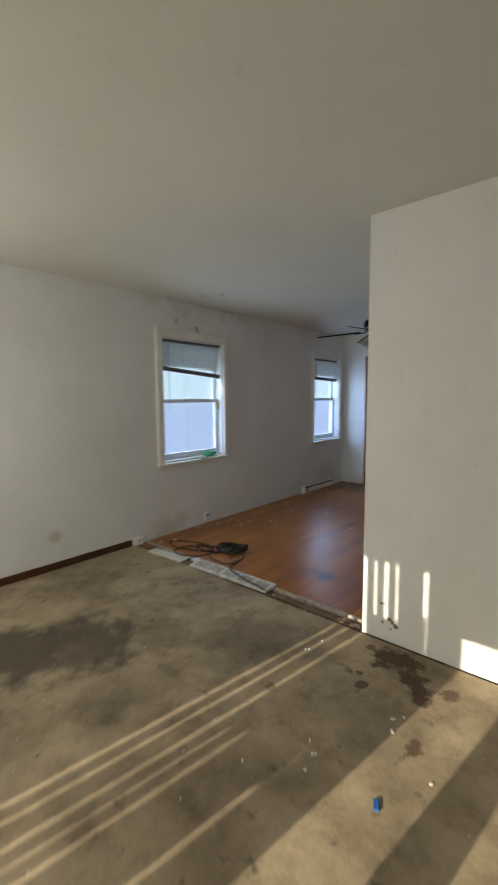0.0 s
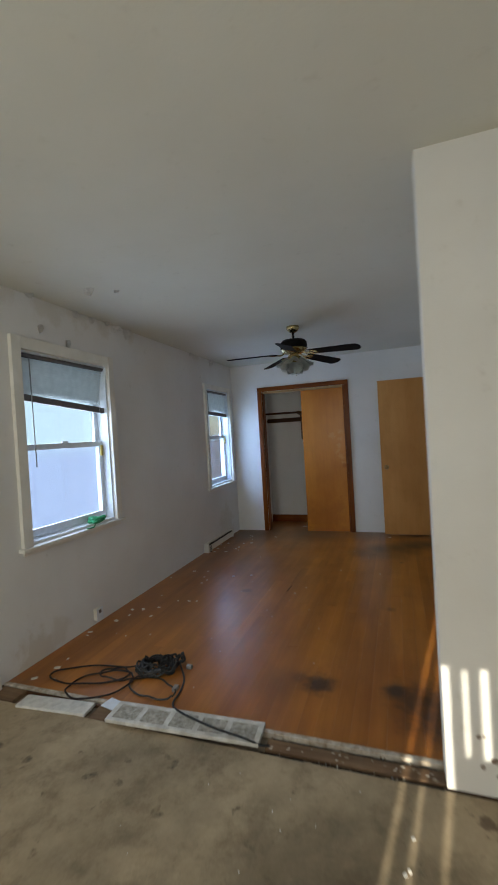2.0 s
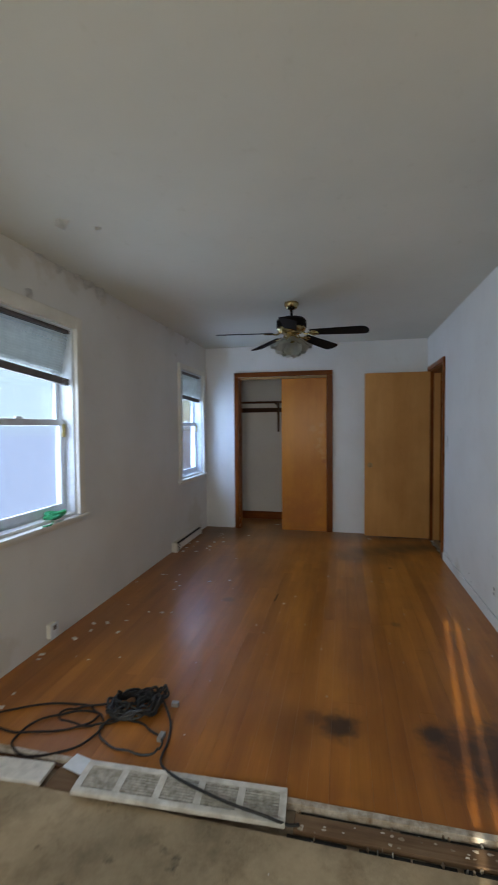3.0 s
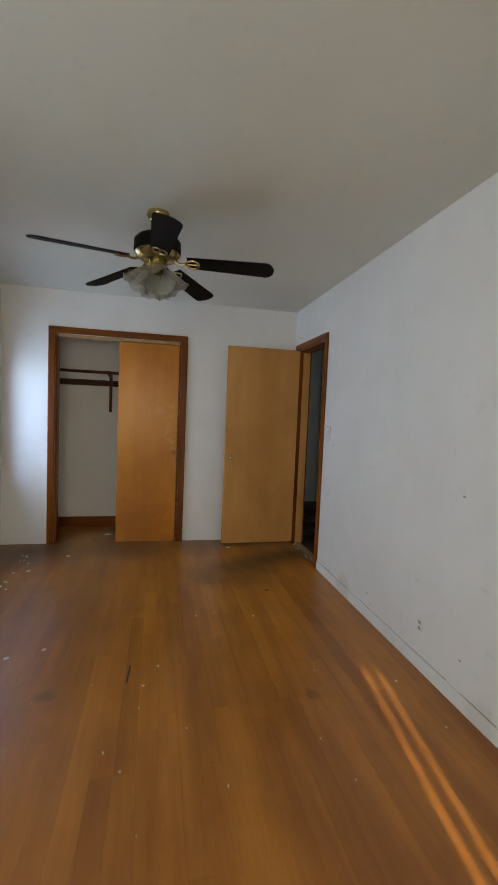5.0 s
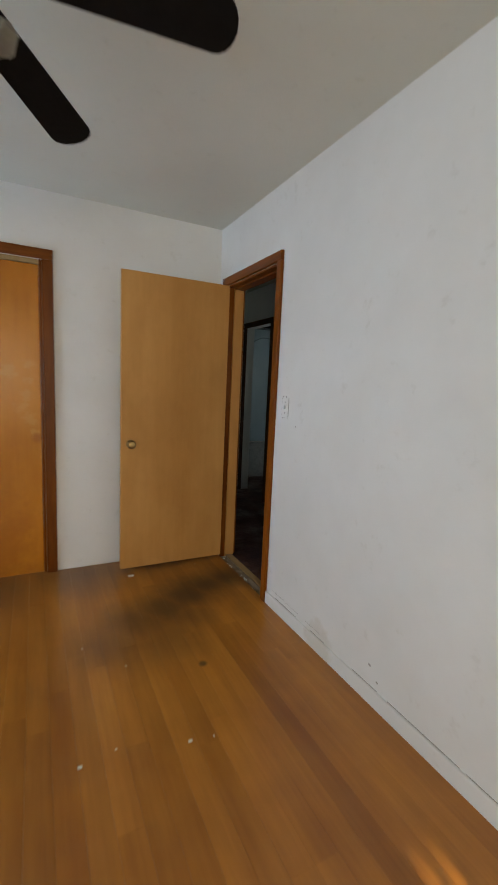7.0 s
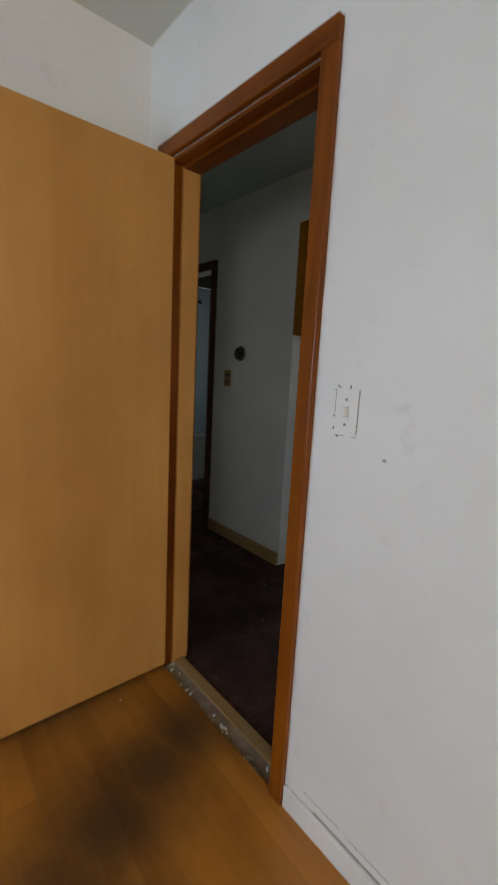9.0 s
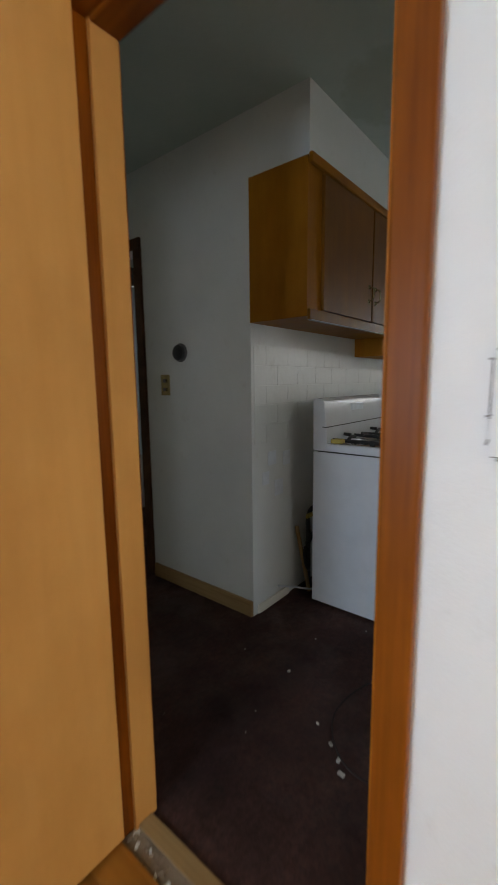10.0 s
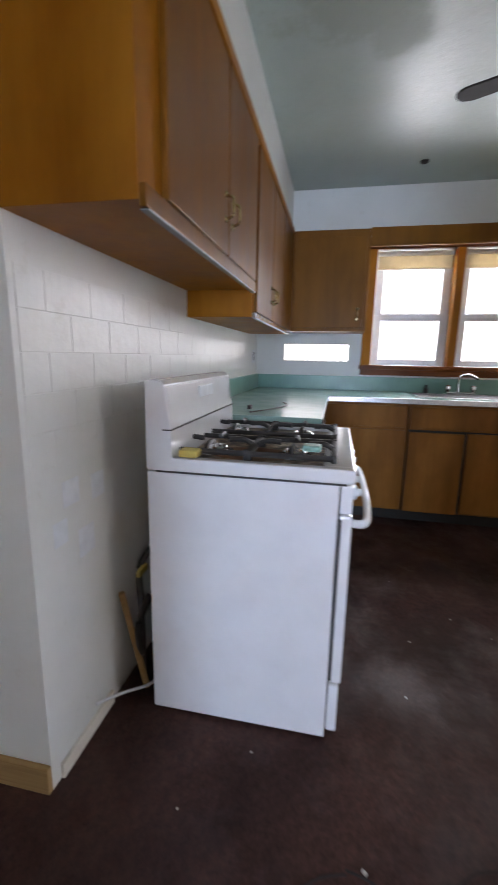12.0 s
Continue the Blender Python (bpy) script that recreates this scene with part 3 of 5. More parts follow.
solid("trim_kitchen", B(4.0, 4.29, 4.298, 4.31, 0.0, 0.05, 0.004), TRIMW, "low white quarter strip", "trim", "structure")


# ---- windows of the west wall ----
def west_window(name, o, casing, tag, upper_slope):
    y0, y1, z0, z1 = o
    w = tagged(thing(name, (0, (y0 + y1) / 2, z0), "", "window"), tag, "window", "", "structure")
    cy0, cy1, cz1 = casing
    part("casing_side", B(0.0, 0.030, cy0, y0, z0 - 0.02, cz1, 0.005), TRIMW, w)
    part("casing_side", B(0.0, 0.030, y1, cy1, z0 - 0.02, cz1, 0.005), TRIMW, w)
    part("casing_head", B(0.0, 0.027, y0, y1, z1, cz1, 0.005), TRIMW, w)
    part("window_sill", B(-0.07, 0.05, cy0 - 0.02, cy1 + 0.02, z0 - 0.045, z0 - 0.02, 0.006), TRIMW, w)
    part("apron", B(0.0, 0.014, cy0 + 0.01, cy1 - 0.01, z0 - 0.075, z0 - 0.046, 0.004), TRIMW, w)
    bm = bmesh.new()
    box(bm, -0.15, -0.002, y0 + 0.0005, y0 + 0.014, z0, z1)
    box(bm, -0.15, -0.002, y1 - 0.014, y1 - 0.0005, z0, z1)
    box(bm, -0.15, -0.002, y0 + 0.014, y1 - 0.014, z1 - 0.014, z1 - 0.0005)
    box(bm, -0.15, -0.07, y0 + 0.014, y1 - 0.014, z0 - 0.019, z0 + 0.012)
    part("jamb_lining", bm, VINYL, w)
    mid = 1.42

    def sash(nm, x0, x1, za, zb, glass, rail):
        a, b = y0 + 0.018, y1 - 0.018
        t = 0.042
        bm = bmesh.new()
        box(bm, x0, x1, a, a + t, za, zb, 0.004)
        box(bm, x0, x1, b - t, b, za, zb, 0.004)
        box(bm, x0 + 0.001, x1 - 0.001, a + t, b - t, za, za + rail, 0.004)
        box(bm, x0 + 0.001, x1 - 0.001, a + t, b - t, zb - 0.042, zb, 0.004)
        s = part(nm, bm, VINYL, w)
        g = part("pane", B((x0 + x1) / 2 - 0.002, (x0 + x1) / 2 + 0.002, a + t - 0.005, b - t + 0.005, za + rail - 0.005, zb - 0.037), glass, s)
        g.visible_shadow = False
        return s

    sash("upper_sash", -0.135, -0.105, mid - 0.02, z1 - 0.016, PANE, 0.035)
    low = sash("lower_sash", -0.100, -0.070, z0 + 0.013, mid + 0.022, PANE_LOW, 0.052)
    part("sash_lock", B(-0.085, -0.065, (y0 + y1) / 2 - 0.03, (y0 + y1) / 2 + 0.03, mid + 0.0225, mid + 0.036, 0.004), VINYL, low)
    part("latch", B(-0.068, -0.052, y1 - 0.055, y1 - 0.03, mid - 0.10, mid - 0.01, 0.004), YELLOW, low, "yellowed plastic latch")

    # the half-raised blind
    b = thing("window_blind", (-0.03, (y0 + y1) / 2, z1 - 0.02), "half-raised grey-white slatted blind with dusty bottom rail", "blind", "bedroom window blinds")
    a0, a1 = y0 + 0.020, y1 - 0.020
    # The headrail draws a thin dark line along the top of the blind.
    part("headrail", B(-0.055, -0.012, a0, a1, z1 - 0.040, z1 - 0.0155, 0.003), BLINDRAIL, b, "dark headrail along the top of the blind")
    n = 15
    drop = 0.225
    for i in range(n):
        k = i / (n - 1)
        z = z1 - 0.052 - drop * (k ** 0.9)
        tilt = upper_slope * k
        bm = B(-0.046, -0.020, a0 + 0.004, a1 - 0.004, z - 0.0008, z + 0.0008, m=Matrix.Translation((-0.033, a0, z)) @ Matrix.Rotation(radians(60 + RNG.uniform(-5, 5)), 4, "Y") @ Matrix.Rotation(-tilt, 4, "X") @ Matrix.Translation((0.033, -a0, -z)))
        part("slat", bm, BLIND, b)
    zb = z1 - 0.052 - drop - 0.018
    part("bottom_rail", B(-0.050, -0.018, a0 + 0.004, a1 - 0.004, zb - 0.040, zb + 0.006, 0.003, m=Matrix.Translation((0, a0, zb)) @ Matrix.Rotation(-upper_slope, 4, "X") @ Matrix.Translation((0, -a0, -zb))), BLINDRAIL, b, "dusty dark bottom rail")
    part("wand", tube(bmesh.new(), [(-0.01, a0 + 0.075, z1 - 0.05), (-0.008, a0 + 0.078, z1 - 0.4), (-0.012, a0 + 0.085, z1 - 0.79)], 0.0045), GREYMETAL, b)
    part("cord", tube(bmesh.new(), smooth_path([(-0.015, a1 - 0.06, z1 - 0.05), (-0.02, a1 - 0.07, z1 - 0.5), (-0.03, a1 - 0.10, z1 - 0.85), (-0.04, a1 - 0.12, z0 + 0.05)], 5), 0.0016, 5), VINYL, b)
    return w


west_window("window_1", W1, (0.180, 1.208, 2.158), "white painted sash window with a chipped casing", 0.075)
west_window("window_2", W2, (3.055, 3.94, 2.125), "white painted sash window near the closet", 0.03)

# ---- unseen south window drapes, closed but for narrow gaps that shape the sun ----
drape = thing("window_drape", (2.4, -3.08, 0.1), "unseen drawn tan drapes with narrow gaps that shape the sun stripes", "curtain")
gaps = [(1.784, 1.810, 1.25), (1.858, 1.880, 1.25), (1.957, 1.980, 1.26), (2.030, 2.043, 1.25), (2.092, 2.114, 1.26), (2.160, 2.172, 1.26), (2.318, 2.340, 1.26), (2.525, 2.785, 0.95), (2.95, 3.12, 0.75)]
left = 1.48
for g0, g1, top in gaps:
    part("panel", B(left, g0, -3.096, -3.088, 0.1, 1.50), CLOTH, drape)
    part("pelmet", B(g0, g1, -3.096, -3.089, top, 1.50), CLOTH, drape)
    left = g1
part("panel", B(left, 3.40, -3.096, -3.088, 0.1, 1.50), CLOTH, drape)
# Folds cover parts of the gaps to cut single sun stripes short.
for f0, f1, fz0, fz1 in ((2.312, 2.334, 0.46, 1.0), (2.028, 2.045, 0.50, 0.92), (2.090, 2.116, 0.50, 0.92), (2.158, 2.1685, 0.1, 0.92)):
    part("fold", B(f0, f1, -3.104, -3.097, fz0, fz1), CLOTH, drape)


# Unseen blind, added to block the sun at the front fill lamp's opening.
ws = thing("roller_blind", (0.85, -3.18, 0.85), "unseen cream fabric sheet that keeps the sun out of the added opening", "roller blind")
part("fabric", B(0.352, 1.348, -3.182, -3.178, 0.852, 2.048), CREAM, ws)
part("hem_bar", B(0.352, 1.348, -3.188, -3.174, 0.851, 0.870, 0.003), TRIMW, ws)


# ---- closet ----
cl = tagged(thing("door_closet", (1.07, 4.06, 0), "", "closet door"), "dark varnished closet frame with one honey sliding door", "closet door", "", "structure")
part("casing_side", B(0.408, 0.473, 4.050, 4.07, -0.018, 2.05, 0.006), CASING, cl)
part("casing_side", B(1.660, 1.724, 4.050, 4.07, -0.018, 2.05, 0.006), CASING, cl)
part("casing_head", B(0.408, 1.724, 4.049, 4.07, 2.05, 2.112, 0.006), CASINGX, cl)
part("jamb", B(0.4735, 0.489, 4.0705, 4.1695, -0.018, 2.05), CASING, cl)
part("jamb", B(1.644, 1.6595, 4.0705, 4.1695, -0.018, 2.05), CASING, cl)
part("track", B(0.489, 1.644, 4.078, 4.165, 2.022, 2.0495, 0.002), TANWOOD, cl, "pale worn door track")
sl = thing("sliding_door", (1.35, 4.10, 0.0), "honey-coloured veneer sliding closet door with worn edge", "door")
part("panel", B(1.052, 1.682 - 0.04, 4.086, 4.116, -0.010, 2.018, 0.003), HONEY, sl)
part("finger_pull", lathe(bmesh.new(), [(0.022, 0), (0.022, 0.003), (0.016, 0.003), (0.014, 0.001)], 18, Matrix.Translation((1.595, 4.0865, 0.92)) @ Matrix.Rotation(radians(90), 4, "X")), HONEY, sl, "", True)

rod = thing("closet_rod", (1.1, 4.45, 1.70), "dark wooden closet rail with wall bracket", "closet rail")
part("rail", B(0.35, 1.90, 4.696, 4.72, 1.60, 1.665, 0.003), DARKWOOD, rod)
part("pole", tube(bmesh.new(), [(0.351, 4.46, 1.735), (1.1, 4.46, 1.732), (1.899, 4.46, 1.735)], 0.016, 10), DARKWOOD, rod, "", True)
bm = bmesh.new()
pr = [(4.695, 1.31), (4.695, 1.75), (4.44, 1.75), (4.44, 1.71), (4.655, 1.69), (4.68, 1.31)]
va = [bm.verts.new((0.905, y, z)) for y, z in pr]
vb = [bm.verts.new((0.935, y, z)) for y, z in pr]
bm.faces.new(va)
bm.faces.new(vb[::-1])
for i in range(len(pr)):
    bm.faces.new((va[i], vb[i], vb[(i + 1) % len(pr)], va[(i + 1) % len(pr)]))
part("bracket", bm, DARKWOOD, rod)

# ---- kitchen doorway ----
dk = tagged(thing("door_kitchen", (2.87, 3.56, 0), "", "doorway"), "dark varnished wooden door frame with chipped paint edges", "door frame", "", "structure")
for x0, x1 in ((2.850, 2.87), (2.99, 3.010)):
    part("casing_side", B(x0, x1, 3.150, 3.200, -0.018 if x0 < 2.9 else 0.0, 2.035, 0.005), CASING, dk)
    part("casing_side", B(x0, x1, 3.923, 3.980, -0.018 if x0 < 2.9 else 0.0, 2.035, 0.005), CASING, dk)
    part("casing_head", B(x0 - (0.001 if x0 < 2.9 else 0), x1, 3.150, 3.980, 2.035, 2.090, 0.005), CASINGH, dk)
part("jamb", B(2.8705, 2.9895, 3.1985, 3.209, -0.010, 2.034), LITJAMB, dk)
part("jamb", B(2.8705, 2.9895, 3.908, 3.9245, -0.010, 2.034), CASING, dk)
part("head_jamb", B(2.8705, 2.9895, 3.209, 3.908, 2.022, 2.0345), CASINGH, dk)
# Side stops take the pale leaf wood to look lit; head stop stays dark.
part("stop", B(2.912, 2.985, 3.2095, 3.226, -0.008, 2.021, 0.003), LEAFWOOD, dk, "door stop in a paler wood for its lit side")
part("stop", B(2.912, 2.985, 3.894, 3.9075, -0.008, 2.021, 0.003), LEAFWOOD, dk, "door stop in a paler wood for its lit side")
part("stop", B(2.912, 2.985, 3.227, 3.893, 2.010, 2.0215, 0.003), CASINGH, dk)
part("threshold_strip", B(2.918, 2.965, 3.227, 3.893, 0.0005, 0.010, 0.004), TANWOOD, dk, "worn pale threshold strip")
part("strike_plate", B(2.880, 2.905, 3.2092, 3.2115, 0.87, 0.94), BRASS, dk)
for i in range(46):
    s = RNG.uniform(0.003, 0.010)
    y = RNG.uniform(3.23, 3.90)
    x = RNG.uniform(2.872, 2.912)
    part("crumb", B(x - s / 2, x + s / 2, y - s, y + s, -0.012, -0.010 + s * 0.55, s * 0.15, m=Matrix.Translation((x, y, 0)) @ Matrix.Rotation(RNG.uniform(0, 3), 4, "Z") @ Matrix.Translation((-x, -y, 0))), MORTAR if i % 3 else CHIP, dk)
lf = thing("door_leaf", (2.87, 3.90, 0.012), "pale birch flush door standing wide open", "door")
part("panel", B(2.114, 2.868, 3.884, 3.920, 0.020, 2.030, 0.003), LEAFWOOD, lf)
for sgn, yy in ((1, 3.884), (-1, 3.920)):
    part("knob", lathe(bmesh.new(), [(0.030, 0), (0.030, 0.004), (0.012, 0.010), (0.012, 0.030), (0.024, 0.036), (0.027, 0.050), (0.022, 0.060), (0.008, 0.064)], 20,
                       Matrix.Translation((2.177, yy, 0.903)) @ Matrix.Rotation(radians(90 * sgn), 4, "X")), DARKBRASS, lf, "worn brass knob", True)
part("latch_plate", B(2.1125, 2.1140, 3.89, 3.914, 0.87, 0.935), BRASS, lf)
for z in (0.25, 1.02, 1.80):
    part("hinge", tube(bmesh.new(), [(2.8705, 3.9285, z), (2.8705, 3.9285, z + 0.09)], 0.006, 8), BRASS, lf)


# ---- ceiling fans ----
def ceiling_fan(at, zb, radius, phase, tag, blade_mat, metal, lights, pitch=-13, droop=3.5, width=0.068):
    f = thing("ceiling_fan", (at[0], at[1], H), tag, "ceiling fan")
    T = Matrix.Translation((at[0], at[1], 0))
    part("canopy", lathe(bmesh.new(), [(0.062, H - 0.0005), (0.064, H - 0.02), (0.045, H - 0.05), (0.018, H - 0.062)], 24, T), metal, f, "", True)
    part("downrod", tube(bmesh.new(), [(at[0], at[1], H - 0.06), (at[0], at[1], zb + 0.13)], 0.012, 10), blade_mat, f, "", True)
    part("motor_housing", lathe(bmesh.new(), [(0.03, zb + 0.135), (0.110, zb + 0.122), (0.130, zb + 0.10), (0.132, zb + 0.045), (0.10, zb + 0.040)], 32, T), blade_mat, f, "", True)
    part("motor_band", lathe(bmesh.new(), [(0.124, zb + 0.044), (0.128, zb + 0.030), (0.112, zb + 0.008), (0.075, zb - 0.008), (0.045, zb - 0.014)], 32, T), metal, f, "worn brass lower housing", True)
    for k in range(5):
        R = T @ Matrix.Rotation(radians(phase + 72 * k), 4, "Z")
        tw = Matrix.Translation((0, 0, zb)) @ Matrix.Rotation(radians(droop), 4, "Y") @ Matrix.Rotation(radians(pitch), 4, "X")
        bm = bmesh.new()
        outline = []
        r0, r1, w0, w1 = 0.175, radius, width * 0.76, width
        outline += [(r0, -w0), (r1 - 0.05, -w1)]
        outline += [(r1 - 0.05 + 0.05 * math.sin(a), -w1 * math.cos(a)) for a in [math.pi * i / 10 for i in range(1, 10)]]
        outline += [(r1 - 0.05, w1), (r0, w0)]
        lo = [bm.verts.new((x, y, -0.003)) for x, y in outline]
        hi = [bm.verts.new((x, y, 0.003)) for x, y in outline]
        bm.faces.new(lo[::-1])
        bm.faces.new(hi)
        for i in range(len(outline)):
            bm.faces.new((lo[i], lo[(i + 1) % len(outline)], hi[(i + 1) % len(outline)], hi[i]))
        bmesh.ops.transform(bm, matrix=R @ tw, verts=bm.verts)
        bl = part("blade", bm, blade_mat, f)
        bm = bmesh.new()
        tube(bm, smooth_path([(0.085, 0.0, 0.016), (0.13, 0.006, -0.010), (0.165, 0.0, -0.008)], 4), 0.008, 6)
        for sgn in (-1, 1):
            tube(bm, smooth_path([(0.165, 0.0, -0.008), (0.178, 0.026 * sgn, -0.009), (0.205, 0.038 * sgn, -0.008), (0.232, 0.026 * sgn, -0.0075), (0.240, 0.004 * sgn, -0.007)], 4), 0.006, 6)
        tube(bm, smooth_path([(0.165, 0.0, -0.008), (0.21, 0.0, -0.0075), (0.245, 0.0, -0.0065)], 4), 0.006, 6)
        bmesh.ops.transform(bm, matrix=R @ tw, verts=bm.verts)
        part("blade_iron", bm, metal, bl, "scrolled brass blade iron", True)
    if lights:
        part("switch_housing", lathe(bmesh.new(), [(0.045, zb - 0.012), (0.050, zb - 0.03), (0.048, zb - 0.075), (0.030, zb - 0.092), (0.008, zb - 0.098)], 24, T), metal, f, "", True)
        for k in range(4):
            R = T @ Matrix.Rotation(radians(phase + 25 + 90 * k), 4, "Z") @ Matrix.Translation((0.045, 0, zb - 0.055)) @ Matrix.Rotation(radians(-36), 4, "Y")
            bm = bmesh.new()
            n, prof = 28, [(0.022, 0.0), (0.034, -0.012), (0.044, -0.036), (0.054, -0.070), (0.068, -0.106), (0.080, -0.128)]
            rings = []
            for j, (r, z) in enumerate(prof):
                rings.append([bm.verts.new((r * math.cos(2 * math.pi * i / n) * (1 + 0.07 * j / 5 * math.cos(6 * 2 * math.pi * i / n)), r * math.sin(2 * math.pi * i / n) * (1 + 0.07 * j / 5 * math.cos(6 * 2 * math.pi * i / n)),
                                            z + (0.010 * math.cos(6 * 2 * math.pi * i / n) if j == 5 else 0))) for i in range(n)])
            for a, b in zip(rings, rings[1:]):
                for i in range(n):
                    bm.faces.new((a[i], a[(i + 1) % n], b[(i + 1) % n], b[i]))
            g = bmesh.ops.solidify(bm, geom=list(bm.faces), thickness=0.003)
            bmesh.ops.transform(bm, matrix=R, verts=bm.verts)
            sh = part("shade", bm, SHADE, f, "frosted ruffled glass shade", True)
            part("shade_holder", lathe(bmesh.new(), [(0.016, 0.012), (0.026, 0.006), (0.027, -0.010), (0.020, -0.012)], 16, R), metal, sh, "", True)
        tube_bm = tube(bmesh.new(), [(at[0] + 0.02, at[1] - 0.03, zb - 0.08), (at[0] + 0.02, at[1] - 0.032, zb - 0.23)], 0.0015, 5)
        part("pull_chain", tube_bm, metal, f)
    return f


ceiling_fan((1.41, 2.205), 2.200, 0.665, -14, "black-bladed ceiling fan with brass motor and four glass shades", BLACKWOOD, BRASS, True)
ceiling_fan((4.52, 2.70), 2.085, 0.62, 64, "dark-bladed kitchen ceiling fan with small lamp shades", BLACKWOOD, BRASS, True, -8, 2.0, 0.056)


# ---- threshold, grille, cable ----
th = tagged(thing("threshold", (1.2, -0.06, -0.02), "", "threshold"), "broken wooden threshold strips with mortar crumbs", "threshold", "", "structure")
part("edge_strip", B(0.0, 2.43, -0.010, 0.016, -0.022, 0.006, 0.003), PEELED, th, "pale peeling painted edging strip")
part("board", B(1.68, 2.43, -0.100, -0.034, -0.022, -0.004, 0.004), PLANKWOOD, th)
part("board", B(0.72, 0.86, -0.130, -0.030, -0.022, -0.002, 0.004), PLANKWOOD, th)
part("board", B(0.02, 0.20, -0.125, -0.02, -0.022, 0.002, 0.004), PLANKWOOD, th)
part("board", B(0.03, 0.83, -0.028, -0.012, -0.022, -0.004, 0.004), DARKWOOD, th)
# Black strips laid in as the shade of open gaps between boards.
for x0, x1, y0, y1 in ((1.70, 1.98, -0.031, -0.014), (2.04, 2.40, -0.030, -0.013), (1.66, 1.86, -0.128, -0.104), (1.90, 2.20, -0.126, -0.106), (2.22, 2.42, -0.124, -0.104), (0.22, 0.68, -0.134, -0.120)):
    part("gap", B(x0, x1, y0, y1, -0.022, -0.0175), FLATBLACK, th, "black strip for the shade in a gap between boards")
sp_rng = random.Random(77)
for i in range(26):
    x, y, rr = sp_rng.uniform(1.70, 2.40), sp_rng.uniform(-0.095, -0.040), sp_rng.uniform(0.004, 0.014)
    bm = bmesh.new()
    ring = [bm.verts.new((x + rr * sp_rng.uniform(0.5, 1.2) * math.cos(2 * math.pi * k / 9), y + 0.6 * rr * sp_rng.uniform(0.5, 1.2) * math.sin(2 * math.pi * k / 9), -0.0038)) for k in range(9)]
    top = bm.verts.new((x, y, -0.0012))
    for k in range(9):
        bm.faces.new((ring[k], ring[(k + 1) % 9], top))
    part("splat", bm, PEELED if i % 3 else MORTAR, th)
for i in range(110):
    x, y, s = RNG.uniform(0.05, 2.40), RNG.uniform(-0.13, -0.01), RNG.uniform(0.002, 0.006)
    if 0.8 < x < 1.68:
        continue
    part("crumb", B(x - s, x + s, y - s * 0.6, y + s * 0.6, -0.022, -0.010 + s, s * 0.2, m=Matrix.Translation((x, y, 0)) @ Matrix.Rotation(RNG.uniform(0, 3), 4, "Z") @ Matrix.Translation((-x, -y, 0))), (MORTAR, DUST, MORTAR, CHIP)[i % 4], th)
solid("blue_scrap", B(2.970, 2.990, -1.152, -1.108, 0.0002, 0.008, 0.003, m=Matrix.Translation((2.98, -1.13, 0)) @ Matrix.Rotation(radians(25), 4, "Z") @ Matrix.Translation((-2.98, 1.13, 0))), plain("blue_plastic", (0.03, 0.13, 0.42), 0.4), "small blue plastic scrap on the bare subfloor", "scrap")
solid("painted_plank", B(0.26, 0.70, -0.145, -0.045, -0.004, 0.012, 0.003, m=Matrix.Translation((0.5, -0.1, 0)) @ Matrix.Rotation(radians(4), 4, "Z") @ Matrix.Translation((-0.5, 0.1, 0))),
      CHIP, "loose white painted board lying in the threshold", "plank", at=None)
solid("white_card", B(0.745, 0.855, -0.055, 0.02, 0.007, 0.011, 0.001, m=Matrix.Translation((0.8, -0.02, 0)) @ Matrix.Rotation(radians(-12), 4, "Z") @ Matrix.Translation((-0.8, 0.02, 0))),
      VINYL, "small bluish white card lying by the grille", "card")

gr = thing("floor_grille", (1.24, -0.06, 0), "white metal vent grille with five slatted openings lying loose", "grille")
TR = Matrix.Translation((1.25, -0.06, 0.008)) @ Matrix.Rotation(radians(3.5), 4, "Z") @ Matrix.Rotation(radians(1.0), 4, "Y")
L, Wd, n = 0.80, 0.150, 5
bm = bmesh.new()
box(bm, -L / 2, L / 2, -Wd / 2, -Wd / 2 + 0.026, 0, 0.018, 0.004)
box(bm, -L / 2, L / 2, Wd / 2 - 0.026, Wd / 2, 0, 0.018, 0.004)
for i in range(n + 1):
    xx = -L / 2 + i * (L - 0.026) / n
    box(bm, xx, xx + 0.026, -Wd / 2 + 0.026, Wd / 2 - 0.026, 0.001, 0.0175)
bmesh.ops.transform(bm, matrix=TR, verts=bm.verts)
part("frame", bm, GRILLEPAINT, gr)
for i in range(n):
    xa = -L / 2 + i * (L - 0.026) / n + 0.026
    xb = -L / 2 + (i + 1) * (L - 0.026) / n
    for k in range(8):
        yy = -Wd / 2 + 0.032 + k * 0.0118
        bm = B(xa, xb, yy, yy + 0.0075, 0.010, 0.016)
        bmesh.ops.transform(bm, matrix=TR, verts=bm.verts)
        part("slat", bm, DUSTYSLAT, gr)
bm = B(-L / 2 + 0.02, L / 2 - 0.02, -Wd / 2 + 0.02, Wd / 2 - 0.02, 0.001, 0.006)
bmesh.ops.transform(bm, matrix=TR, verts=bm.verts)
part("dusty_backing", bm, DUST, gr)

cb = thing("extension_cable", (0.85, 0.32, 0), "tangled black extension cable heaped on the oak floor", "cable")


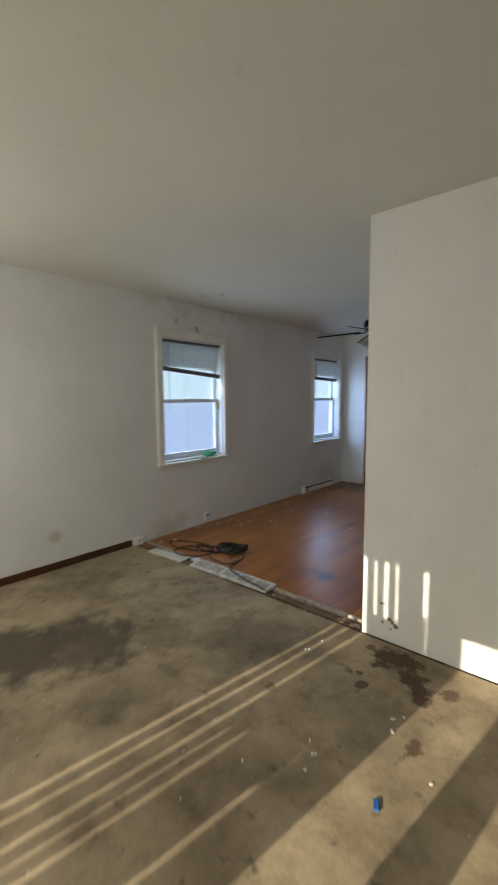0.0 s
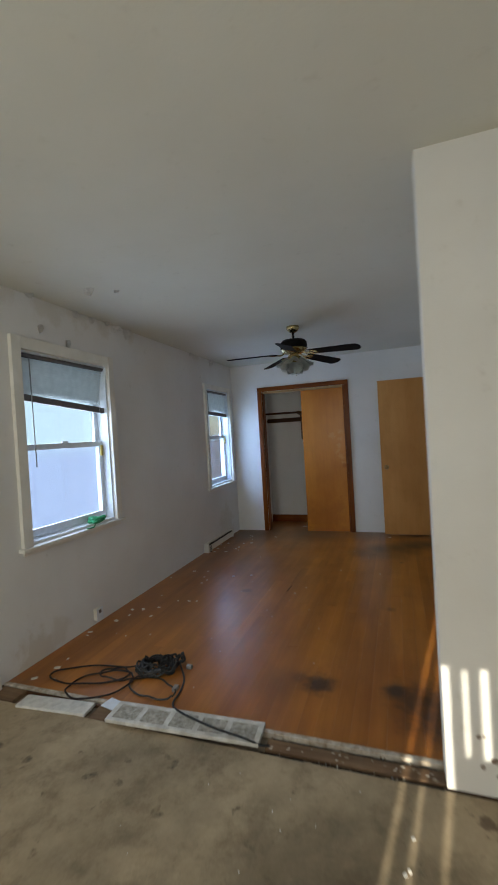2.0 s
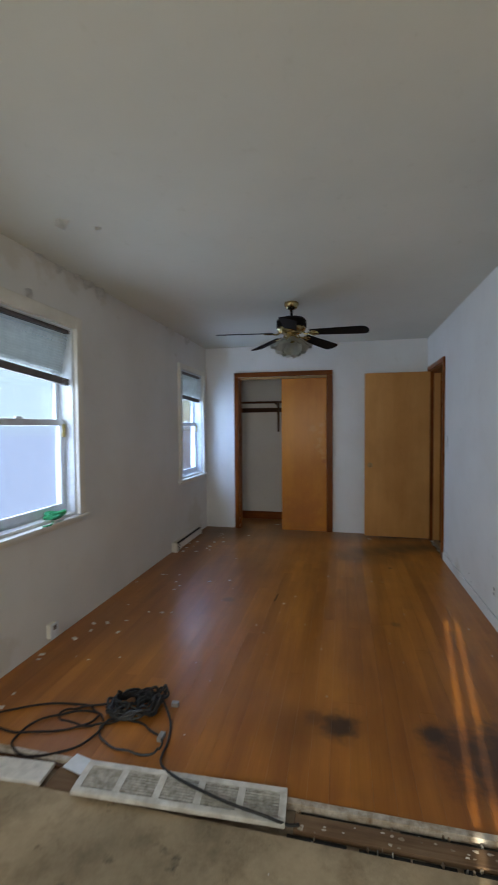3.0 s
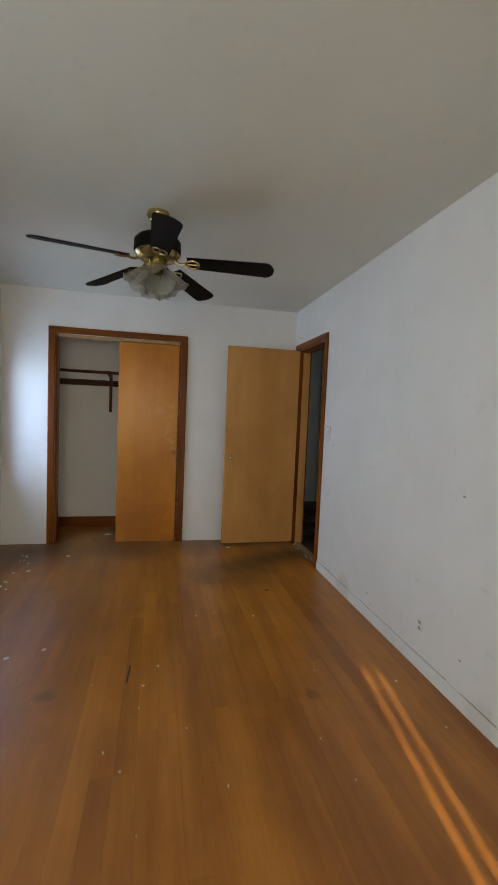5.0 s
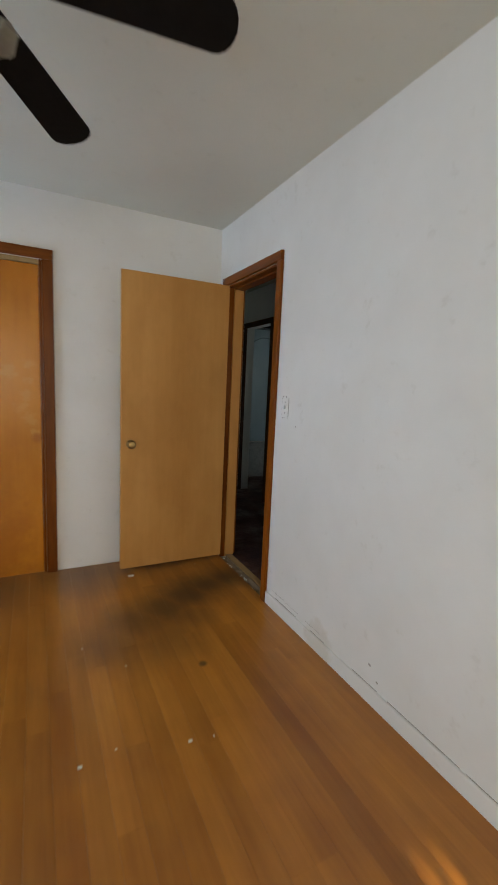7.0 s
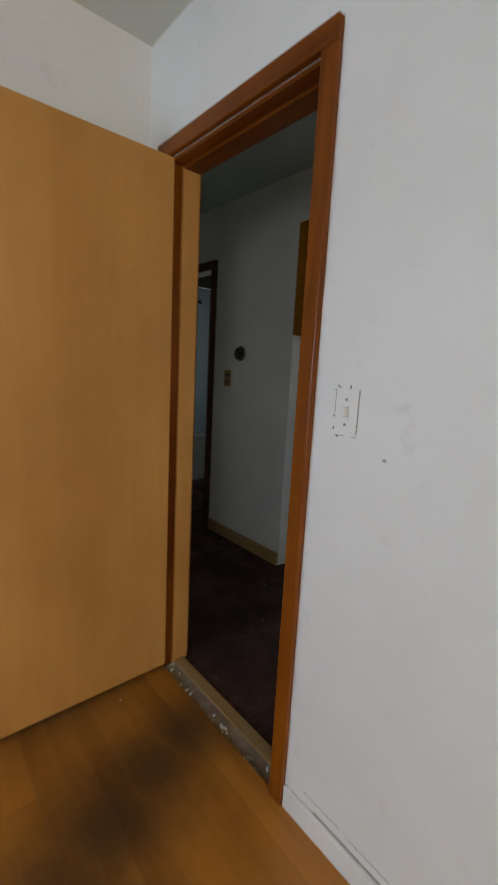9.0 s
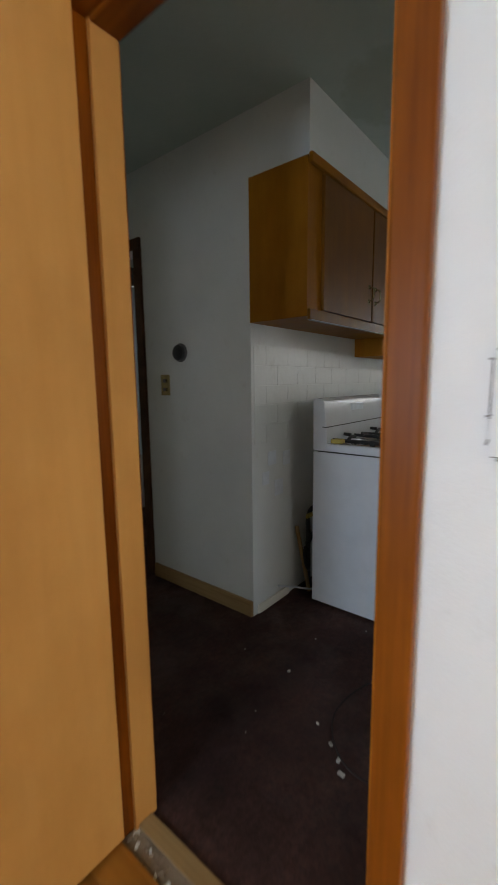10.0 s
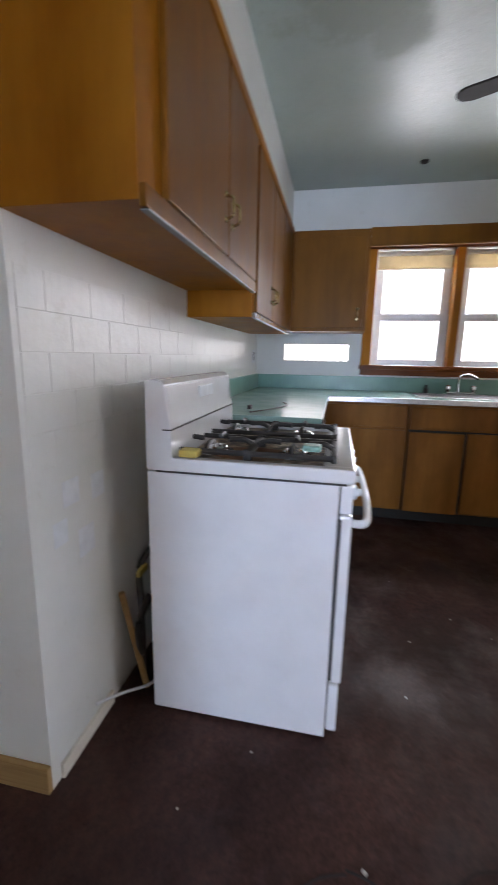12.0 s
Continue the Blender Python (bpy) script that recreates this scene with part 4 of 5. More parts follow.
def loop(cx, cy, rx, ry, rot, turns, z, wob, n=16, seed=1):
    r = random.Random(seed)
    pts = []
    for i in range(int(n * turns) + 1):
        a = 2 * math.pi * i / n
        k = 1 + r.uniform(-wob, wob)
        u, v = rx * k * math.cos(a), ry * k * math.sin(a)
        pts.append((cx + u * math.cos(rot) - v * math.sin(rot), cy + u * math.sin(rot) + v * math.cos(rot), max(0.006, z + r.uniform(-0.6, 1.0) * z)))
    return smooth_path(pts, 3)


part("loop", tube(bmesh.new(), loop(0.47, 0.20, 0.25, 0.10, 0.25, 1.0, 0.006, 0.05, seed=2), 0.005), BROWNCORD, cb)
part("loop", tube(bmesh.new(), loop(0.60, 0.13, 0.19, 0.13, 0.6, 0.95, 0.008, 0.06, seed=3), 0.005), BROWNCORD, cb)
part("loop", tube(bmesh.new(), loop(0.68, 0.26, 0.15, 0.07, 0.2, 1.2, 0.010, 0.08, seed=4), 0.005), BROWNCORD, cb)
part("loop", tube(bmesh.new(), loop(0.92, 0.17, 0.17, 0.08, -0.3, 1.0, 0.008, 0.06, seed=5), 0.005), BLACK, cb)
part("coil", tube(bmesh.new(), loop(0.85, 0.34, 0.115, 0.08, 0.3, 5.0, 0.026, 0.16, seed=6), 0.006), BLACK, cb)
part("coil", tube(bmesh.new(), loop(0.83, 0.35, 0.09, 0.06, 1.0, 4.0, 0.032, 0.22, seed=8), 0.006), BLACK, cb)
part("coil", tube(bmesh.new(), loop(0.87, 0.36, 0.12, 0.06, 0.1, 2.0, 0.036, 0.2, seed=9), 0.006), BLACK, cb)
part("tail", tube(bmesh.new(), smooth_path([(0.98, 0.40, 0.03), (1.06, 0.30, 0.006), (1.10, 0.18, 0.006), (1.12, 0.06, 0.012), (1.22, -0.02, 0.033), (1.42, -0.08, 0.034), (1.58, -0.11, 0.036), (1.66, -0.10, 0.01), (1.70, -0.085, 0.004)], 8), 0.0055), BLACK, cb)
part("plug", B(1.02, 1.055, 0.40, 0.425, 0.0, 0.022, 0.004), GREYMETAL, cb, "grey plug")
part("plug", B(1.05, 1.075, 0.17, 0.215, 0.0, 0.022, 0.004), GREYMETAL, cb, "grey plug")
part("coil", tube(bmesh.new(), loop(0.91, 0.42, 0.07, 0.045, 0.6, 3.0, 0.030, 0.25, seed=14), 0.006), BLACK, cb)

# ---- wall fittings of the bedroom ----
rg = thing("baseboard_register", (0.03, 3.22, 0), "long low white baseboard heat register", "register")
part("body", B(0.0005, 0.03, 2.83, 3.64, -0.018, 0.105, 0.004), TRIMW, rg)
part("cover", B(0.03, 0.062, 2.83, 3.64, 0.012, 0.078, 0.008), TRIMW, rg)
part("end_cap", B(0.0005, 0.066, 2.815, 2.832, -0.018, 0.108, 0.004), TRIMW, rg)
part("end_cap", B(0.0005, 0.066, 3.638, 3.655, -0.018, 0.108, 0.004), TRIMW, rg)
# Black strip with the slot's inner shade put into its colour.
part("slot", B(0.0305, 0.055, 2.835, 3.635, 0.080, 0.090), FLATBLACK, rg)
for i in range(9):
    part("fin", B(0.0625, 0.0665, 2.842 + i * 0.008, 2.846 + i * 0.008, 0.0, 0.075), FLATBLACK if i % 2 else TRIMW, rg)
o1 = thing("wall_outlet", (0.0, 0.83, 0.07), "white surface outlet box low on the wall", "outlet")
part("box", B(0.0005, 0.035, 0.80, 0.865, 0.035, 0.125, 0.004), TRIMW, o1)
part("plate", B(0.035, 0.039, 0.796, 0.869, 0.030, 0.130, 0.002), VINYL, o1)
part("socket", B(0.039, 0.0405, 0.818, 0.847, 0.088, 0.115), BLINDRAIL, o1)
o3 = thing("corner_outlet", (0.0, -0.09, 0.04), "small white junction block at the wall foot", "outlet")
part("box", B(0.0005, 0.04, -0.15, -0.05, 0.0, 0.075, 0.006), TRIMW, o3)
part("knockout", lathe(bmesh.new(), [(0.010, 0), (0.010, 0.002)], 12, Matrix.Translation((0.04, -0.10, 0.04)) @ Matrix.Rotation(radians(90), 4, "Y")), BLINDRAIL, o3)
o2 = thing("uncovered_outlet", (2.87, 1.66, 0.24), "uncovered dirty outlet in the wall", "outlet")
part("box", B(2.866, 2.8695, 1.638, 1.682, 0.205, 0.270, 0.001), TRIMW, o2)
part("socket", B(2.864, 2.8665, 1.650, 1.672, 0.244, 0.262, 0.001), SCUFF, o2)
part("socket", B(2.864, 2.8665, 1.650, 1.672, 0.212, 0.230, 0.001), SCUFF, o2)
sw = thing("light_switch", (2.87, 3.05, 1.215), "painted-over light switch with ragged paint edges", "light switch")
part("mount", B(2.8668, 2.8695, 3.018, 3.082, 1.158, 1.272, 0.001), WALL, sw)
for y0, y1, z0, z1 in ((3.016, 3.0175, 1.165, 1.270), (3.0825, 3.084, 1.20, 1.268), (3.018, 3.030, 1.1565, 1.1578), (3.050, 3.080, 1.1565, 1.1578), (3.042, 3.0435, 1.20, 1.232), (3.0565, 3.058, 1.204, 1.23)):
    part("ragged_edge", B(2.8664 if z1 < 1.24 and y0 > 3.04 and y1 < 3.06 else 2.8675, 2.8698, y0, y1, z0, z1), SCUFF, sw)
part("toggle", B(2.854, 2.867, 3.045, 3.055, 1.205, 1.228, 0.002), WALL, sw)
for z in (1.185, 1.245):
    part("screw", lathe(bmesh.new(), [(0.004, 0), (0.004, 0.002)], 8, Matrix.Translation((2.867, 3.05, z)) @ Matrix.Rotation(radians(-90), 4, "Y")), SCUFF, sw)
for i in range(8):
    y, z = (RNG.choice((3.016, 3.084)), RNG.uniform(1.16, 1.27)) if i % 2 else (RNG.uniform(3.02, 3.08), RNG.choice((1.155, 1.275)))
    s = RNG.uniform(0.002, 0.005)
    part("ragged_edge", B(2.866, 2.8698, y - s, y + s, z - 0.0012, z + 0.0012, m=Matrix.Translation((0, y, z)) @ Matrix.Rotation(RNG.uniform(0, 3), 4, "X") @ Matrix.Translation((0, -y, -z))), SCUFF, sw)
for y, z, s in ((2.936, 1.118, 0.004), (1.40, 1.0, 0.006), (2.25, 0.16, 0.006), (2.20, 0.11, 0.005), (1.35, 0.22, 0.006)):
    solid("wall_scuff", lathe(bmesh.new(), [(s, 0), (s * 0.8, 0.0012)], 9, Matrix.Translation((2.8698, y, z)) @ Matrix.Rotation(radians(-90), 4, "Y") @ Matrix.Scale(1.5, 4, (0, 1, 0))), SCUFF, "small grey scuff dent on the wall", "scuff", "stuff")


def flake(at, size, normal, seed):
    """A curled flake of old paint."""
    r = random.Random(seed)
    bm = bmesh.new()
    n = 9
    c = bm.verts.new((0, 0, 0.30 * size))
    ring = [bm.verts.new((size * r.uniform(0.6, 1.1) * math.cos(2 * math.pi * i / n), size * r.uniform(0.5, 0.9) * math.sin(2 * math.pi * i / n), r.uniform(0.0, 0.10 * size) + 0.12 * size * (1 + math.cos(2 * math.pi * i / n)))) for i in range(n)]
    for i in range(n):
        bm.faces.new((c, ring[i], ring[(i + 1) % n]))
    bmesh.ops.solidify(bm, geom=list(bm.faces), thickness=0.0015)
    m = Matrix.Translation(at) @ Vector(normal).to_track_quat("Z", "Y").to_matrix().to_4x4() @ Matrix.Rotation(r.uniform(0, 6), 4, "Z")
    bmesh.ops.transform(bm, matrix=m, verts=bm.verts)
    return solid("paint_flake", bm, CHIP, "curled flake of peeling white paint", "paint flake", at=at, group="peeling paint flakes")


for i, (at, s, nrm) in enumerate([((0.03, 0.35, H), 0.035, (0.3, 0, -1)), ((0.42, 0.47, H), 0.045, (0, 0, -1)), ((0.56, 0.58, H), 0.022, (0, 0, -1)), ((0.0, 0.80, H - 0.02), 0.04, (1, 0, -0.5)),
                                  ((0.02, 1.17, H), 0.035, (0.4, 0, -1)), ((0.0, 1.30, H - 0.02), 0.06, (1, 0, -0.6)), ((0.0, 1.46, H - 0.03), 0.06, (1, 0.2, -0.3)), ((0.0, 0.71, 2.19), 0.035, (1, 0, 0.2)),
                                  ((0.0, 3.33, H - 0.04), 0.055, (1, 0, -0.2)), ((0.0, 2.75, H - 0.01), 0.03, (1, 0, -0.6)), ((0.0, 0.45, 2.25), 0.03, (1, 0, 0)), ((0.0, 3.0, 2.2), 0.02, (1, 0, 0)), ((0.0, 1.0, H - 0.005), 0.05, (1, 0, -1))]):
    flake(at, s * 1.15, (nrm[0] + 0.35, -0.75, 0.2 * nrm[2]), 40 + i)

gc = thing("green_cloth", (0.0, 0.94, 0.77), "bright green knotted rag on the window sill", "rag")
r = random.Random(12)
for k in range(4):
    pts = [(-0.01 + r.uniform(-0.035, 0.04), 0.93 + 0.085 * math.sin(1.7 * i + k) + r.uniform(-0.02, 0.02), 0.790 + r.uniform(-0.006, 0.04)) for i in range(7)]
    part("fold", tube(bmesh.new(), smooth_path(pts, 5), 0.011, 7), GREEN, gc, "", True)
part("strand", tube(bmesh.new(), smooth_path([(0.03, 0.85, 0.783), (0.055, 0.80, 0.774), (0.045, 0.74, 0.776)], 5), 0.005, 6), GREEN, gc)

bm = bmesh.new()
r = random.Random(5)
for i in range(74):
    if i < 46:
        x, y = min(1.0, abs(r.gauss(0.0, 0.26)) + 0.04), r.uniform(0.08, 3.9)
    else:
        x, y = r.uniform(0.2, 2.75), r.uniform(0.1, 3.95)
    s = r.uniform(0.005, 0.019) if i < 46 else r.uniform(0.002, 0.005)
    box(bm, x - s, x + s, y - s * 0.6, y + s * 0.6, 0.0, 0.002 + 0.2 * s, m=Matrix.Translation((x, y, 0)) @ Matrix.Rotation(r.uniform(0, 3), 4, "Z") @ Matrix.Translation((-x, -y, 0)))
for x, y, s in ((1.473, 1.873, 0.006), (1.40, 1.72, 0.007), (2.17, 3.8, 0.018), (1.72, 2.4, 0.008), (2.1, 2.35, 0.007), (0.95, 4.35, 0.03)):
    box(bm, x - s, x + s, y - s * 0.6, y + s * 0.6, 0.0, 0.004)
solid("floor_scratch", B(1.321, 1.329, 1.755, 1.90, 0.0002, 0.0014, m=Matrix.Translation((1.325, 1.83, 0)) @ Matrix.Rotation(radians(-4), 4, "Z") @ Matrix.Translation((-1.325, -1.83, 0))), SCRATCH, "thin dark scratch along an oak strip", "scratch", "stuff")
solid("paint_chips", bm, CHIP, "scattered white paint chips on the oak floor", "paint chips", "stuff")
bm = bmesh.new()
for i in range(70):
    x, y, s = r.uniform(0.3, 3.6), r.uniform(-2.6, -0.2), r.uniform(0.0012, 0.003)
    box(bm, x - s, x + s, y - s, y + s * 0.7, 0.0, s * 0.8, m=Matrix.Translation((x, y, 0)) @ Matrix.Rotation(r.uniform(0, 3), 4, "Z") @ Matrix.Translation((-x, -y, 0)))
for x, y in ((2.646, -1.041), (2.69, -1.093), (2.70, -1.085), (2.899, -0.656), (2.869, -0.695), (2.86, -0.70), (2.893, -0.773), (2.299, -0.373), (2.27, -0.505), (2.285, -0.49), (3.101, -0.918), (2.709, -1.173), (2.496, -1.302), (2.885, -0.765)):
    box(bm, x - 0.006, x + 0.006, y - 0.004, y + 0.005, 0.0, 0.005, m=Matrix.Translation((x, y, 0)) @ Matrix.Rotation(r.uniform(0, 3), 4, "Z") @ Matrix.Translation((-x, -y, 0)))
solid("floor_debris", bm, CHIP, "scattered pale debris specks on the bare subfloor", "debris", "stuff")
bm = bmesh.new()
for i in range(26):
    x, y, s = r.uniform(3.1, 5.6), r.uniform(2.4, 4.2), r.uniform(0.001, 0.003)
    if 4.25 < x < 5.1 and y > 3.45:
        continue
    box(bm, x - s, x + s, y - s, y + s * 0.7, 0.0, s * 0.8)
for x, y, s in ((3.50, 3.60, 0.008), (3.46, 3.55, 0.009), (3.95, 3.45, 0.006), (3.55, 3.68, 0.006), (3.42, 3.52, 0.011), (3.72, 3.92, 0.006)):
    box(bm, x - s, x + s, y - s * 0.6, y + s * 0.6, 0.0, 0.006, m=Matrix.Translation((x, y, 0)) @ Matrix.Rotation(r.uniform(0, 3), 4, "Z") @ Matrix.Translation((-x, -y, 0)))
solid("kitchen_specks", bm, CHIP, "scattered white specks on the kitchen floor", "debris", "stuff")


# ---- kitchen cabinets ----
def pull(parent, x, y, z, along):
    """A small brass pull on a face that looks along -y or -x."""
    bm = bmesh.new()
    d = Vector((0, -1, 0)) if along == "y" else Vector((-1, 0, 0))
    p = Vector((x, y, z))
    tube(bm, smooth_path([p + Vector((0, 0, 0.035)), p + d * 0.022 + Vector((0, 0, 0.028)), p + d * 0.026, p + d * 0.022 - Vector((0, 0, 0.028)), p - Vector((0, 0, 0.035))], 5), 0.005, 7)
    for s in (-1, 1):
        lathe(bm, [(0.013, 0), (0.010, 0.004)], 10, Matrix.Translation(p + Vector((0, 0, 0.037 * s))) @ d.to_track_quat("Z", "Y").to_matrix().to_4x4())
    return part("handle", bm, BRASS, parent, "brass pull handle", True)


def cabinet(name, x0, x1, y0, y1, z0, z1, face, doors, material, tag, side=None, group="", lift=0.0):
    """face 'y' looks along -y, face 'x' along -x. doors: (from, to, bottom, top, handle place or None, handle height)."""
    c = thing(name, ((x0 + x1) / 2, (y0 + y1) / 2, z0), tag, "cabinet", group)
    part("body", B(x0, x1, y0, y1, z0, z1, 0.002), side or material, c)
    for a, b, za, zb, hp, hz in doors:
        if face == "y":
            d = part("door", B(a, b, y0 - 0.018, y0 - 0.0005, za, zb, 0.004), material, c)
            if hp is not None:
                pull(d, hp, y0 - 0.018, hz, "y")
        else:
            d = part("door", B(x0 - 0.018, x0 - 0.0005, a, b, za, zb, 0.004), material, c)
            if hp is not None:
                pull(d, x0 - 0.018, hp, hz, "x")
    return c


UP = "kitchen wall cabinets"
ca = cabinet("wall_cabinet", 3.960, 5.115, 3.990, 4.3095, 1.525, 2.174, "y", [(4.075, 4.60, 1.56, 2.135, 4.565, 1.70), (4.612, 5.10, 1.56, 2.135, 4.65, 1.70)], CABWOOD, "brown veneer wall cabinet with orange end panel above the stove", CABSIDE, UP)
part("bottom_rail", B(3.961, 5.114, 3.974, 3.9895, 1.512, 1.556, 0.003), CABWOOD, ca)
part("light_strip", B(3.970, 5.10, 3.973, 3.992, 1.508, 1.5115, 0.001), GREYMETAL, ca, "thin dull metal strip")
part("top_trim", B(3.958, 5.114, 3.966, 3.9845, 2.140, 2.180, 0.004), CABSIDE, ca, "lighter wooden top moulding")
cb2 = cabinet("wall_cabinet", 5.1155, 6.60, 3.990, 4.3095, 1.405, 2.174, "y", [(5.15, 5.60, 1.43, 2.135, 5.56, 1.56), (5.615, 6.06, 1.43, 2.135, 5.66, 1.56), (6.075, 6.575, 1.43, 2.135, None, 0)], CABWOOD, "brown veneer wall cabinet in the kitchen corner", CABSIDE, UP)
part("top_trim", B(5.1155, 6.60, 3.966, 3.9845, 2.140, 2.180, 0.004), CABSIDE, cb2)
part("bottom_rail", B(5.1155, 6.598, 3.974, 3.9895, 1.398, 1.426, 0.003), CHROME, cb2, "thin shiny edge strip")
cabinet("wall_cabinet", 6.615, 6.9495, 3.395, 3.9845, 1.43, 2.174, "x", [(3.42, 3.955, 1.455, 2.12, 3.46, 1.56)], CABWOOD, "brown veneer wall cabinet beside the kitchen window", None, UP)
cabinet("wall_cabinet", 6.615, 6.9495, 1.25, 1.915, 1.43, 2.174, "x", [(1.28, 1.885, 1.455, 2.12, 1.84, 1.56)], CABWOOD, "brown veneer wall cabinet beyond the kitchen window", LEAFWOOD, UP)
solid("trim_valance", B(6.600, 6.6145, 1.915, 3.395, 2.045, 2.178, 0.003), CABWOOD, "brown wooden valance above the kitchen window", "trim", "structure")

# ---- kitchen window ----
kw = tagged(thing("window_kitchen", (6.95, 2.66, 1.17), "", "window"), "bright double sash kitchen window in brown casing", "window", "", "structure")
part("casing_side", B(6.925, 6.95, 3.315, 3.393, 1.17, 2.10, 0.004), CABSIDE, kw)
part("casing_side", B(6.925, 6.95, 1.935, 2.01, 1.17, 2.10, 0.004), CABSIDE, kw)
part("casing_head", B(6.925, 6.95, 1.935, 3.393, 2.10, 2.17, 0.004), CASINGH, kw)
part("window_sill", B(6.895, 6.99, 1.915, 3.405, 1.135, 1.1695, 0.005), CASINGH, kw)
part("apron", B(6.932, 6.95, 1.935, 3.393, 1.085, 1.134, 0.004), CASINGH, kw)
part("mullion", B(6.925, 7.08, 2.640, 2.705, 1.17, 2.0995, 0.004), CABSIDE, kw)
for a, b in ((2.706, 3.314), (2.011, 2.639)):
    for nm, x0, x1, za, zb in (("upper_sash", 7.040, 7.065, 1.555, 2.098), ("lower_sash", 7.010, 7.035, 1.171, 1.590)):
        bm = bmesh.new()
        t = 0.072
        box(bm, x0, x1, a, a + t, za, zb, 0.003)
        box(bm, x0, x1, b - t, b, za, zb, 0.003)
        box(bm, x0 + 0.001, x1 - 0.001, a + t, b - t, za, za + 0.050, 0.003)
        box(bm, x0 + 0.001, x1 - 0.001, a + t, b - t, zb - 0.050, zb, 0.003)
        s = part(nm, bm, VINYL, kw)
        g = part("pane", B((x0 + x1) / 2 - 0.002, (x0 + x1) / 2 + 0.002, a + t - 0.004, b - t + 0.004, za + 0.046, zb - 0.046), PANE, s)
        g.visible_shadow = False
    sh = thing("roller_blind", (6.99, (a + b) / 2, 2.0), "cream fabric roller blind rolled nearly up", "roller blind", "kitchen roller blinds")
    part("roll", tube(bmesh.new(), [(6.985, a + 0.01, 2.07), (6.985, b - 0.01, 2.07)], 0.022, 12), TRIMW, sh, "", True)
    part("fabric", B(6.975, 6.978, a + 0.015, b - 0.015, 1.955, 2.06), CREAM, sh, "yellowed cream fabric")
    part("hem_bar", B(6.972, 6.981, a + 0.013, b - 0.013, 1.945, 1.9555, 0.002), TRIMW, sh)
for i, (a, b) in enumerate(((3.49, 4.07), (1.30, 1.88))):
    sw2 = tagged(thing("window_slot_%d" % (i + 1), (6.95, (a + b) / 2, 1.19), "", "window"), "narrow slot window under the wall cabinet", "window", "", "structure")
    bm = bmesh.new()
    box(bm, 6.946, 7.09, a, a + 0.012, 1.19, 1.345)
    box(bm, 6.946, 7.09, b - 0.012, b, 1.19, 1.345)
    box(bm, 6.9465, 7.09, a + 0.012, b - 0.012, 1.3365, 1.345)
    box(bm, 6.9465, 7.09, a + 0.012, b - 0.012, 1.19, 1.1985)
    part("window_frame", bm, TRIMW, sw2)
    g = part("pane", B(7.03, 7.034, a + 0.0115, b - 0.0115, 1.198, 1.337), PANE, sw2)
    g.visible_shadow = False
    part("divider", B(7.02, 7.045, (a + b) / 2 - 0.008, (a + b) / 2 + 0.008, 1.1988, 1.3362), VINYL, sw2)
sp = thing("dried_sprig", (7.0, 3.56, 1.199), "small dried plant sprig in the slot window", "sprig")
for i in range(7):
    a = i * 0.9
    part("stem", tube(bmesh.new(), [(7.0, 3.56, 1.199), (7.0 + 0.006 * math.sin(a), 3.56 + 0.018 * math.cos(a * 1.7), 1.217 + 0.004 * i), (7.0, 3.56 + 0.036 * math.cos(a), 1.224 + 0.005 * i)], 0.0022, 5), IRON, sp)
part("stem", tube(bmesh.new(), [(7.0, 3.85, 1.199), (7.0, 3.855, 1.227)], 0.006, 6), BROWNCORD, sp)

# ---- base cabinets, worktop, sink ----
BS = "kitchen base cabinets"
cabinet("base_cabinet", 5.065, 6.305, 3.675, 4.3095, 0.10, 0.909, "y", [(5.09, 5.67, 0.72, 0.89, None, 0), (5.09, 5.67, 0.12, 0.70, None, 0), (5.69, 6.28, 0.12, 0.89, None, 0)], BASEWOOD, "worn brown base cabinet under the corner worktop", None, BS)
cabinet("base_cabinet", 6.325, 6.9495, 3.06, 3.655, 0.10, 0.909, "x", [(3.08, 3.64, 0.735, 0.89, None, 0), (3.08, 3.64, 0.115, 0.715, None, 0)], BASEWOOD, "worn brown base cabinet with drawer", None, BS)
sc = cabinet("sink_cabinet", 6.325, 6.9495, 2.245, 3.055, 0.10, 0.909, "x", [(2.26, 3.045, 0.735, 0.89, None, 0), (2.668, 3.045, 0.100, 0.706, None, 0), (2.255, 2.650, 0.112, 0.712, None, 0)], BASEWOOD, "worn brown sink cabinet with sagging doors", None, BS)
# Black sheet behind the doors, so that their gaps look deeply shaded.
part("dark_gap", B(6.3235, 6.3248, 2.25, 3.05, 0.105, 0.722), FLATBLACK, sc, "black sheet for the shade in the gaps round the sagging doors")
cabinet("base_cabinet", 6.325, 6.9495, 1.01, 2.24, 0.10, 0.909, "x", [(1.64, 2.22, 0.735, 0.89, None, 0), (1.64, 2.22, 0.115, 0.715, None, 0), (1.03, 1.62, 0.115, 0.89, None, 0)], BASEWOOD, "worn brown base cabinet with drawer", None, BS)
# Plinths coloured near-black, with the shade under the cabinets in the colour.
solid("toe_kick", B(6.40, 6.94, 1.01, 3.65, 0.0, 0.0995), FLATBLACK, "recessed plinth with the shade under the cabinets in its black", "plinth", "structure")
solid("toe_kick_corner", B(5.07, 6.395, 3.75, 4.30, 0.0, 0.0995), FLATBLACK, "recessed plinth with the shade under the cabinets in its black", "plinth", "structure")
wt = thing("worktop", (6.2, 3.6, 0.91), "teal laminate corner worktop with metal edge", "worktop")
bm = B(5.062, 6.283, 3.642, 4.3095, 0.9095, 0.950, 0.003)
part("slab", bm, TEAL, wt)
part("slab", B(6.2835, 6.9495, 1.005, 4.3095, 0.9095, 0.9502, 0.003), TEAL, wt)
